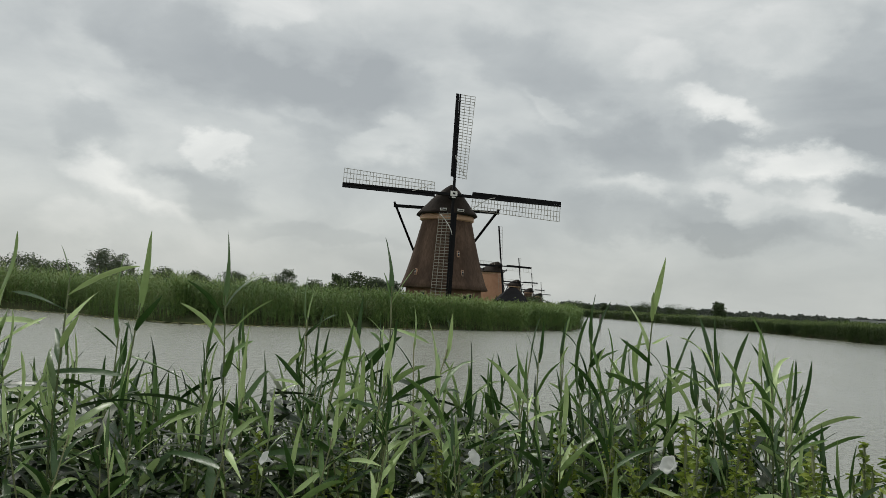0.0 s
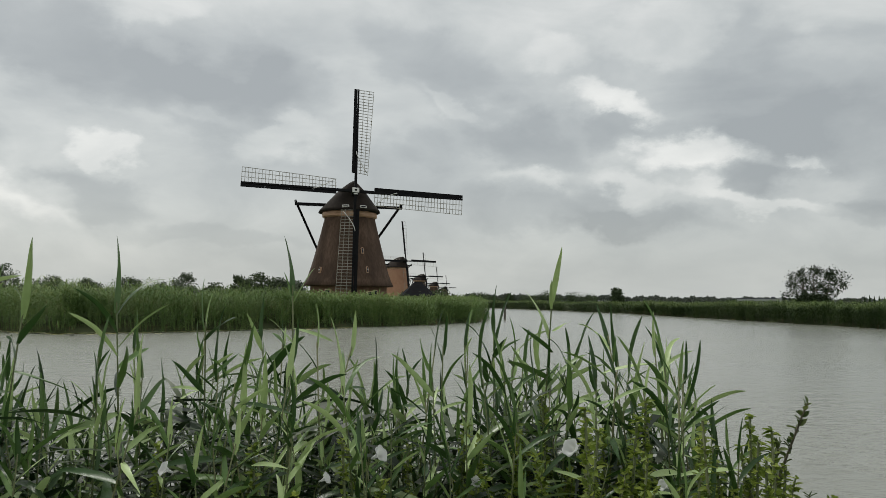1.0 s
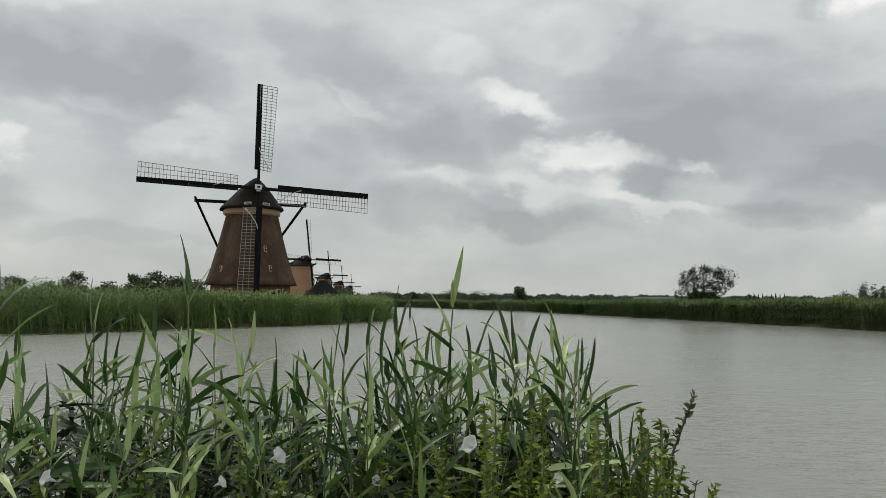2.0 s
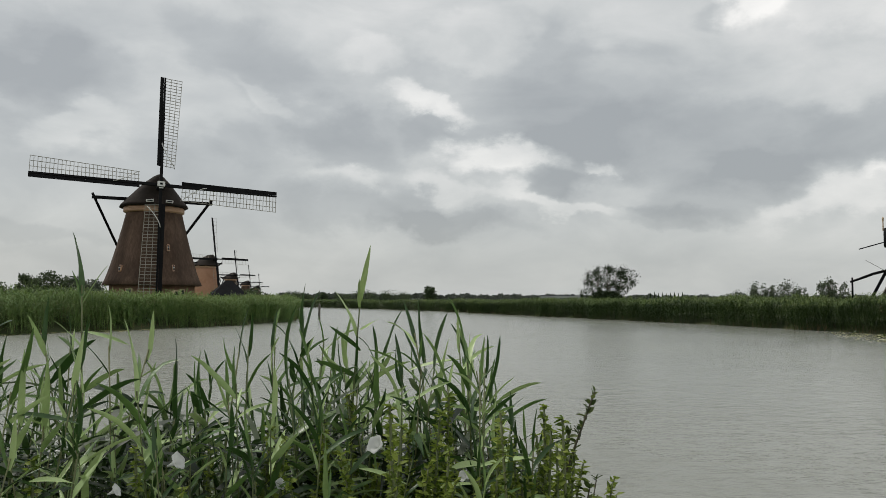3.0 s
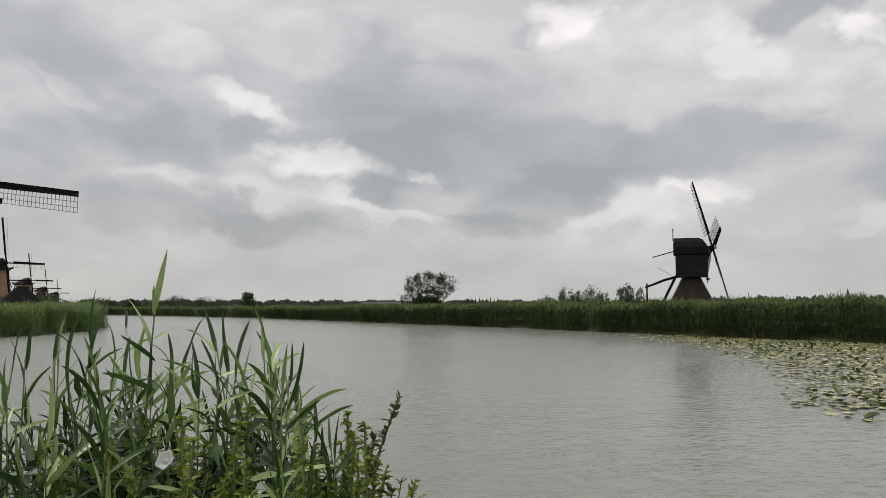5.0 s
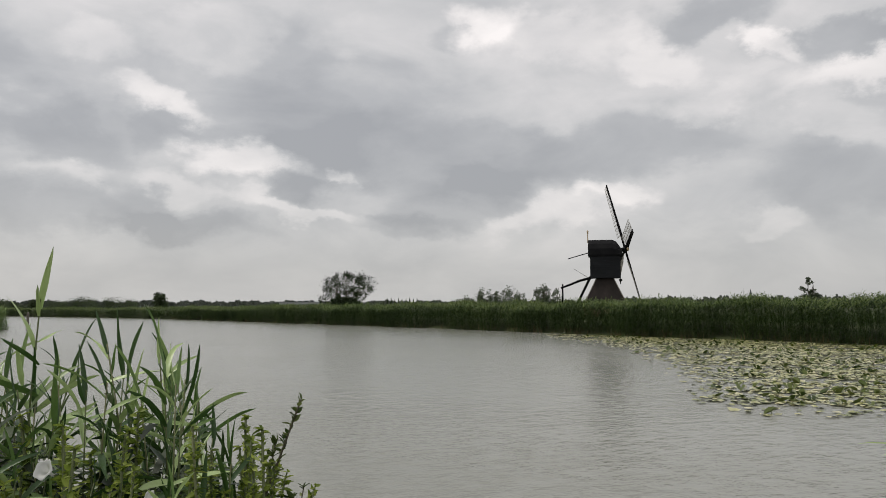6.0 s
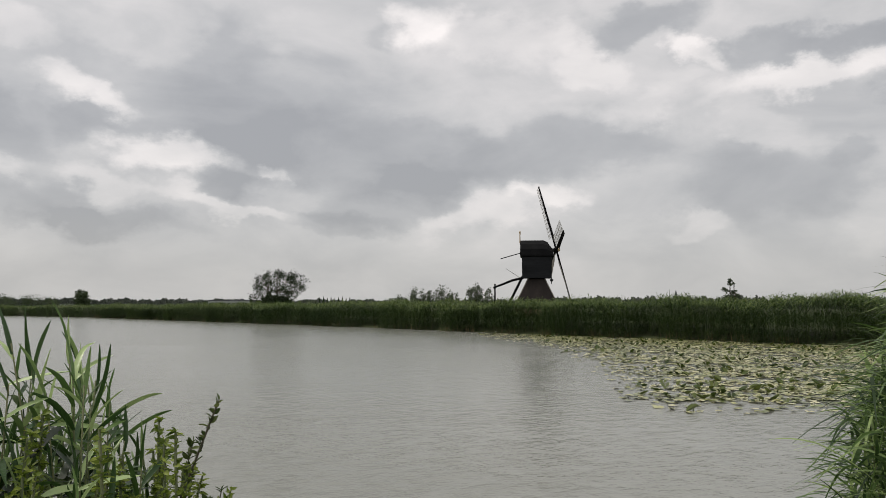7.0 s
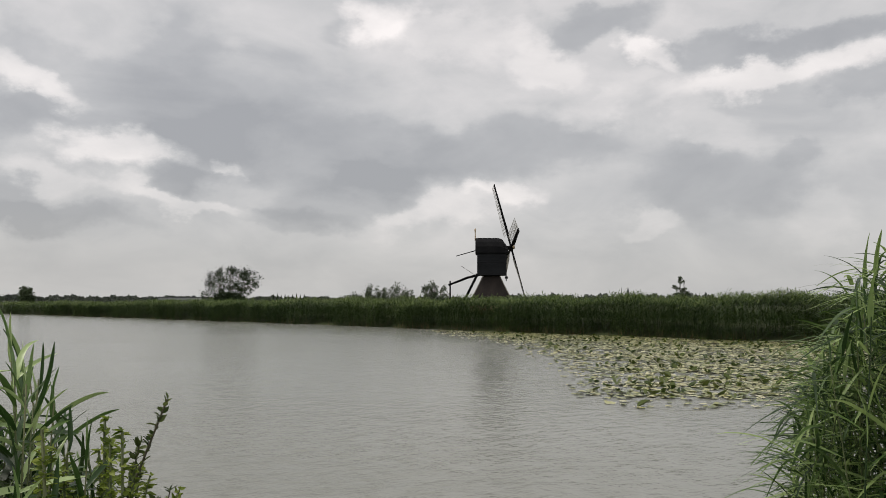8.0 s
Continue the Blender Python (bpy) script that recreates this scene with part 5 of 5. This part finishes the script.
def reed(seed, height, blades, leafy, mats, label, first=0.54, bow=0.06, bias=(0.0, 0.0)):
    """One reed: a jointed stem with alternate leaves and an upright leaf at its tip."""
    rng = np.random.default_rng(seed)
    n = 9
    a = rng.uniform(0, 6.28)
    pts = [Vector((math.cos(a) * bow * height * (k / n) ** 2, math.sin(a) * bow * height * (k / n) ** 2, height * k / n)) for k in range(n + 1)]
    bm = bmesh.new()
    tube(bm, pts, [0.0052 * (1 - 0.62 * k / n) for k in range(n + 1)], 6)
    stem = part("reed", bm, M_STEM, None, "", True)
    tagged(stem, label, "reed")
    az = rng.uniform(0, 360)
    for k in range(leafy):
        f = first + (0.985 - first) * ((k + rng.uniform(0.2, 0.8)) / leafy) ** 0.8
        i = min(int(f * n), n - 1)
        p = pts[i].lerp(pts[i + 1], f * n - i)
        az += 180 + rng.normal(0, 38)
        dirx, diry = math.cos(radians(az)) + bias[0], math.sin(radians(az)) + bias[1]
        # below 0.88 of the stem the leaves are darker and broader
        blade_set = blades if blades is not BROAD else LOWER if f < 0.88 else SLIM if rng.random() < 0.3 else BROAD
        ob = new("leaf", blade_set[int(rng.integers(len(blade_set)))])
        ob.parent = stem
        s = rng.uniform(0.78, 1.2) * (1.0 if f < 0.85 else 0.8) * (1.0 if blades is BROAD else 0.85)
        ob.matrix_basis = Matrix.Translation(p) @ pose(0, 0, 0, rng.normal(0, 18), -rng.normal(0, 12) - 22 * max(0, f - 0.8), math.degrees(math.atan2(diry, dirx))) @ Matrix.Scale(s, 4)
    ob = new("leaf", SPEAR[int(rng.integers(len(SPEAR)))])
    ob.parent = stem
    ob.matrix_basis = Matrix.Translation(pts[-1] - Vector((0, 0, 0.03))) @ pose(0, 0, 0, rng.normal(0, 5), rng.normal(0, 8), rng.uniform(0, 360)) @ Matrix.Scale(rng.uniform(0.75, 1.25), 4)
    TIPS[stem.name] = pts[-1].copy()
    return stem


def bank_z(x, y):
    return float(land_height(np.array([x]), np.array([y]))[0])


H0 = 2.0
PROTOS = [reed(300 + i, H0, BROAD, 17 + i % 4, None, "green reed with long drooping leaves on the near bank") for i in range(12)]
SLIMPROTOS = [reed(360 + i, H0, SLIM, 5 + i % 3, None, "slender green reed with a rolled leaf at its tip", 0.66, 0.05) for i in range(6)]
NPROTOS = [reed(330 + i, H0, NARROW, 19 + i % 3, None, "dense narrow-leaved reed bending over the water", 0.30, 0.16, (0.55, 0.7)) for i in range(8)]


def reed_pose(pr, spot, upright, i, rng):
    """The pose that brings a reed's tip to (bearing, distance, elevation) with its foot on the bank."""
    az, d, el = spot
    p = polar(az, d)
    z = bank_z(p.x, p.y) - 0.05
    top = EYE + d * math.tan(radians(el)) - 0.17
    k = max(0.4, min(1.45, (top - z) / H0))
    if upright:
        turned = pose(0, 0, 0, rng.normal(0, 3), rng.normal(-2, 3.5), rng.uniform(-50, 50) + 180 * (i % 2))
    else:
        turned = pose(0, 0, 0, rng.normal(0, 3), rng.uniform(-5, 1), rng.uniform(20, 90))
    off = turned @ (TIPS[pr.name] * k)
    return Matrix.Translation((p.x - off.x, p.y - off.y, z)) @ turned @ Matrix.Scale(k, 4)


def stand(protos, spots, group, seed, upright=True):
    """Single reeds at the given spots; the prototypes take the first of them."""
    rng = np.random.default_rng(seed)
    for i, spot in enumerate(spots):
        pr = protos[i % len(protos)]
        m = reed_pose(pr, spot, upright, i, rng)
        if i < len(protos):
            pr.matrix_basis = m
            pr["group"] = group
        else:
            own = pr.matrix_basis.copy()
            pr.matrix_basis = Matrix.Identity(4)
            copy_thing(pr, m)
            pr.matrix_basis = own


def thicket(name, protos, spots, mat, seed, label, upright=True):
    """Many more reeds behind the single ones, too crowded to tell apart, as one mass."""
    rng = np.random.default_rng(seed)
    shapes = []
    for pr in protos:
        V, Q, n = [], [], 0
        for ob in (pr, *pr.children):
            local = np.array(ob.matrix_basis) if ob is not pr else np.eye(4)
            co = np.empty(len(ob.data.vertices) * 3, dtype=np.float32)
            ob.data.vertices.foreach_get("co", co)
            co = co.reshape(-1, 3) @ local[:3, :3].T + local[:3, 3]
            Q.append(np.array([tuple(f.vertices) for f in ob.data.polygons if len(f.vertices) == 4]) + n)
            V.append(co)
            n += len(co)
        shapes.append((np.concatenate(V), np.concatenate(Q)))
    V, Q, n = [], [], 0
    for i, spot in enumerate(spots):
        m = np.array(reed_pose(protos[i % len(protos)], spot, upright, i, rng))
        v, q = shapes[i % len(protos)]
        V.append(v @ m[:3, :3].T + m[:3, 3])
        Q.append(q + n)
        n += len(v)
    tagged(finish(name, fast_mesh(name, np.concatenate(V), np.concatenate(Q)), mat, smooth=True), label, "reeds", kind="stuff")


def near_spots(n, seed, d0=1.75, d1=3.3):
    rng = np.random.default_rng(seed)
    out = []
    while len(out) < n:
        az = rng.uniform(-24.5, 36)
        d = math.sqrt(rng.uniform(d0 ** 2, d1 ** 2))
        el = rng.choice((-6.6, -4.8, -2.9, -0.6), p=(0.22, 0.42, 0.28, 0.08)) + rng.normal(0, 0.9)
        if az < -21:
            el = min(el, -1.0) - (-21 - az) * 1.2
            if d < 2.0:
                continue
        if -22 < az < -12 and el > -4.5 and rng.random() < 0.55:
            continue
        if d < 2.1:
            el -= 1.6
        if d < 2.0 and rng.random() < 0.5:
            continue
        out.append((az, d, el))
    return out


TALL = [(-15.4, 2.6, 1.8), (-13.2, 2.9, 0.4), (7.3, 2.7, 4.4), (19.0, 2.6, 3.2), (13.2, 2.5, 2.2), (24.5, 2.3, 3.6), (29.0, 2.2, 4.6), (3.0, 2.6, 1.0), (-18.6, 2.7, 0.6), (33.0, 2.3, 4.0), (9.5, 3.0, 1.6),
        (-14.6, 2.3, -1.2), (-16.0, 2.2, 0.2), (-16.9, 2.5, -0.6), (-17.8, 2.4, -1.4), (-19.3, 2.4, -0.4), (-19.9, 2.6, -1.2), (-20.6, 2.3, -2.0), (-21.3, 2.6, -2.6), (-22.4, 2.5, -4.4), (-23.4, 2.6, -5.6),
        (-12.4, 2.4, -1.0), (-10.4, 2.6, 0.0), (-8.0, 2.5, -0.8)]
# Darker copy of the blade green: shade inside the stand is painted in.
M_THICKET = material("shade_dark_crowded_leaf", [(0.019, 0.045, 0.011), (0.068, 0.122, 0.036), (0.22, 0.31, 0.11)], 6.0, 0.42, island=0.7, translucent=0.12, spec=0.35)
# the tallest reed, with a long leaf at its tip and a pair spread below it
leader = reed(391, H0, BROAD, 9, None, "tallest green reed with spread leaves at its tip", 0.62, 0.10)
for share, turn, tip, size, kind in ((0.945, 10, 12, 0.45, 4), (0.915, 180, -8, 0.62, 2), (0.875, 195, 0, 0.8, 0), (0.83, -12, 5, 0.8, 5)):
    leaf = new("leaf", BROAD[kind])
    leaf.parent = leader
    leaf.matrix_basis = Matrix.Translation(TIPS[leader.name] * share) @ pose(0, 0, 0, 35, tip, turn) @ Matrix.Scale(size, 4)
stand([leader], [(-11.5, 2.5, 4.8)], "reeds on the near bank", 3)
rng_s = np.random.default_rng(55)
stand(SLIMPROTOS, [(rng_s.uniform(-23, 35), rng_s.uniform(2.1, 3.2), rng_s.normal(-1.3, 1.3)) for _ in range(36)], "slender reeds on the near bank", 12)
stand(PROTOS, TALL + near_spots(148, 5, 1.9, 2.9), "reeds on the near bank", 8)
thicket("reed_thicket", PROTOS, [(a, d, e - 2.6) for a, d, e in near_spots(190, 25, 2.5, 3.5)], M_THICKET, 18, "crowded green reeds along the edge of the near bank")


def clump_spots(n, seed):
    rng = np.random.default_rng(seed)
    out = []
    while len(out) < n:
        az = rng.uniform(-84, -69.8)
        d = rng.uniform(3.2, 4.8)
        el = min(2.0, -6.0 + (-69.8 - az) * 2.3) + rng.normal(0, 1.0)
        out.append((az, d, el))
    return out


stand(NPROTOS, clump_spots(64, 6), "reed clump at the water's edge", 9, False)
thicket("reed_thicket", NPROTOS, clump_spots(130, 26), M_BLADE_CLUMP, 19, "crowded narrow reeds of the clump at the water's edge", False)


def undergrowth(name, az0, az1, d0, d1, low, high, n, length, width, mat, seed, label, pull=(0.0, 0.0), droop=(0.1, 0.7)):
    """The tangle of leaves low down between the stems."""
    rng = np.random.default_rng(seed)
    a, d = np.radians(rng.uniform(az0, az1, n)), np.sqrt(rng.uniform(d0 ** 2, d1 ** 2, n))
    x, y = -np.sin(a) * d, np.cos(a) * d
    top = EYE + d * np.tan(np.radians(high(np.degrees(a))))
    z = low + (top - low) * rng.uniform(0, 1, n) ** 0.8
    t = rng.uniform(0, 2 * math.pi, n)
    dirs = np.stack([np.cos(t) + pull[0], np.sin(t) + pull[1], rng.uniform(-0.3, 0.9, n)], 1)
    dirs /= np.linalg.norm(dirs, axis=1, keepdims=True)
    v, q = strips(np.stack([x, y, z], 1), dirs, length * rng.uniform(0.7, 1.2, n), width * rng.uniform(0.7, 1.2, n), rng.uniform(*droop, n), rng, 5)
    tagged(finish(name, fast_mesh(name, v, q), mat, smooth=True), label, "reeds", kind="stuff")


# Near-black leaf green: the shade low between the stems is painted into it.
M_UNDER = material("shade_dark_low_leaf", [(0.008, 0.017, 0.006), (0.020, 0.036, 0.013), (0.060, 0.086, 0.034)], 5.0, 0.45, island=0.6, translucent=0.12, spec=0.3)
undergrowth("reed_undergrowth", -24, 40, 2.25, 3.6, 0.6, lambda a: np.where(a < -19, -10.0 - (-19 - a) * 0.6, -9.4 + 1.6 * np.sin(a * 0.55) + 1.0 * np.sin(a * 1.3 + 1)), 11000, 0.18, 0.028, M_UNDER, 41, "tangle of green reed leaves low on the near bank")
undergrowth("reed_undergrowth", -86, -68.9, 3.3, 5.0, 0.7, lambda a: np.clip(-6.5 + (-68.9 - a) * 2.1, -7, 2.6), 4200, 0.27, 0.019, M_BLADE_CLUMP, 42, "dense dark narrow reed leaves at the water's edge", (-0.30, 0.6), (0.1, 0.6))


# ---- herbs between the reeds ----
def leaflet(bm, p, d, length, width, rng, cup=0.15):
    d = d.normalized()
    s = d.cross(Vector((rng.normal(0, 0.9), rng.normal(0, 0.9), 1))).normalized()
    u = s.cross(d)
    pts = ((0.0, 0.06), (0.3, 0.85), (0.6, 0.8), (1.0, 0.03))
    rows = []
    for t, w in pts:
        c = p + d * length * t - u * length * 0.22 * t * t
        rows.append((bm.verts.new(c + s * width * w * 0.5 + u * width * cup), bm.verts.new(c), bm.verts.new(c - s * width * w * 0.5 + u * width * cup)))
    for r0, r1 in zip(rows, rows[1:]):
        bm.faces.new((r0[0], r0[1], r1[1], r1[0]))
        bm.faces.new((r0[1], r0[2], r1[2], r1[1]))


def herb(seed, height, leaves, leaf, mat, label, branches=4, upright=0.4, stemmat=None, bend=0.0, spread=0.13):
    rng = np.random.default_rng(seed)
    bm = bmesh.new()
    lm = bmesh.new()
    shoots = [[Vector((0.02 * math.sin(k) + bend * (k / 6) ** 2, 0.01 * k * math.cos(seed), height * k / 6)) for k in range(7)]]
    for b in range(branches):
        a = b * 2.4 + rng.uniform(-0.4, 0.4)
        st = shoots[0][1 + b % 4]
        L = (height - st.z) * rng.uniform(0.5, 0.85)
        shoots.append([st + Vector((math.cos(a) * L * spread * t, math.sin(a) * L * spread * t, L * (t ** 1.3))) for t in np.linspace(0, 1, 5)])
    twigs = []
    for i, sh in enumerate(shoots):
        r = 0.006 if i == 0 else 0.004
        if i:
            twigs.append(bmesh.new())
        tube(twigs[-1] if i else bm, sh, [r * (1 - 0.6 * k / (len(sh) - 1)) for k in range(len(sh))], 5)
        m = leaves if i == 0 else leaves // 2
        for k in range(m):
            f = min(1.0, max(0.02, (k + 0.5) / m * 0.98 + 0.02 + rng.normal(0, 0.02)))
            q = f * (len(sh) - 1)
            j = min(int(q), len(sh) - 2)
            p = sh[j].lerp(sh[j + 1], q - j)
            a = k * 2.4 + rng.uniform(-0.9, 0.9)
            d = Vector((math.cos(a), math.sin(a), upright + rng.uniform(-0.7, 0.9)))
            size = leaf * rng.uniform(0.5, 1.35) * (1.15 - 0.35 * f)
            leaflet(lm, p, d, size, size * 0.55, rng)
    ob = part("herb", bm, stemmat or M_STEM, None, "", True)
    tagged(ob, label, "herb")
    part("foliage", lm, mat, ob, "", True)
    for twig in twigs:
        part("shoot", twig, stemmat or M_STEM, ob, "", True)
    return ob


def place_el(ob, az, d, el, height, turn):
    p = polar(az, d)
    z = bank_z(p.x, p.y) - 0.03
    k = (EYE + d * math.tan(radians(el)) - z) / height
    return Matrix.Translation((p.x, p.y, z)) @ pose(0, 0, 0, 0, 0, turn) @ Matrix.Scale(k, 4)


tall_weed = herb(501, 1.45, 330, 0.024, M_WEED, "tall leafy herb with dark buds at the water's edge", 9, 1.0, M_WEEDSTEM, 0.24, 0.27)
side_weed = herb(502, 1.2, 150, 0.030, M_WEED, "lower leafy herb with dark buds beside the taller one", 6, 1.0, M_WEEDSTEM, -0.05, 0.24)
tall_weed.matrix_basis = place_el(tall_weed, -21.2, 2.5, -6.4, 1.45, -25)
side_weed.matrix_basis = place_el(side_weed, -26.6, 2.45, -11.6, 1.2, -25)
HERBS = [herb(510 + i, 1.2, 640, 0.017, M_HERB, "yellow-green leafy herb growing among the reeds", 8, 0.35, spread=0.36) for i in range(4)]
rng_h = np.random.default_rng(31)
spots = [(az + 0.9, rng_h.uniform(1.9, 2.4), el + 1.5 + rng_h.normal(0, 0.5)) for az, el in ((-26.6, -10.6), (-25.2, -10.0), (-24.0, -9.4), (-22.8, -9.8), (-21.4, -10.2), (-20.0, -9.0), (-18.6, -9.6), (-17.2, -8.8), (-15.8, -9.4), (-14.2, -9.0), (-13.0, -8.6), (-11.4, -9.6), (-9.6, -10.2), (-7.0, -11.0), (-4.0, -10.8), (-1.0, -11.6), (3.0, -11.4), (8.0, -12.0), (13.0, -11.6), (-27.4, -10.8), (-27.9, -11.6), (-26.2, -9.8), (-25.6, -10.8), (-24.5, -10.9), (-21.9, -11.2), (-19.2, -10.6), (-13.6, -10.0), (-10.6, -11.2), (-23.4, -11.6), (-16.6, -10.8), (-12.2, -11.0))]
for i, (az, d, el) in enumerate(spots):
    h = HERBS[i % 4]
    m = place_el(h, az, d, el, 1.2, 57 * i)
    if i < 4:
        h.matrix_basis = m
        h["group"] = "herbs among the reeds"
    else:
        keep_scale = h.matrix_basis.copy()
        h.matrix_basis = Matrix.Identity(4)
        copy_thing(h, m)
        h.matrix_basis = keep_scale


def bindweed(az, d, el, face, k):
    """A white funnel flower on a thin stalk."""
    p = polar(az, d, EYE + d * math.tan(radians(el)))
    ob = tagged(empty("bindweed_flower", Matrix.Translation(p) @ pose(0, 0, 0, 0, 0, face) @ Matrix.Scale(k, 4)), "white bindweed flower among reed leaves", "flower", "bindweed flowers")
    bm = bmesh.new()
    loops = []
    for r, z in ((0.004, -0.045), (0.007, -0.02), (0.016, 0.0), (0.031, 0.012), (0.034, 0.010)):
        loops.append([pose(0, 0, 0, 62) @ Vector((math.cos(t) * r * (1 + 0.10 * math.cos(5 * t) * (r > 0.02)), math.sin(t) * r * (1 + 0.10 * math.cos(5 * t) * (r > 0.02)), z)) for t in np.linspace(0, 2 * math.pi, 21)[:-1]])
    rings(bm, loops, cap_top=False)
    part("corolla", bm, M_PETAL, ob, "white funnel", True)
    bm = bmesh.new()
    gz = (bank_z(p.x, p.y) - p.z) / k
    tube(bm, [(0, 0.04, -0.02), (0.01, 0.07, -0.08), (0.02, 0.06, gz * 0.5), (0.0, 0.05, gz)], [0.0018] * 4, 5)
    part("stalk", bm, M_STEM, ob)


for az, d, el, face, k in ((0.8, 1.95, -11.0, 55, 0.62), (-12.9, 1.95, -10.3, -50, 0.66), (4.6, 1.85, -12.6, 70, 0.42), (15.5, 1.8, -11.6, -50, 0.48), (-6.1, 2.1, -12.8, 30, 0.45), (-19.2, 2.0, -12.4, -60, 0.45)):
    bindweed(az, d, el, face, k)
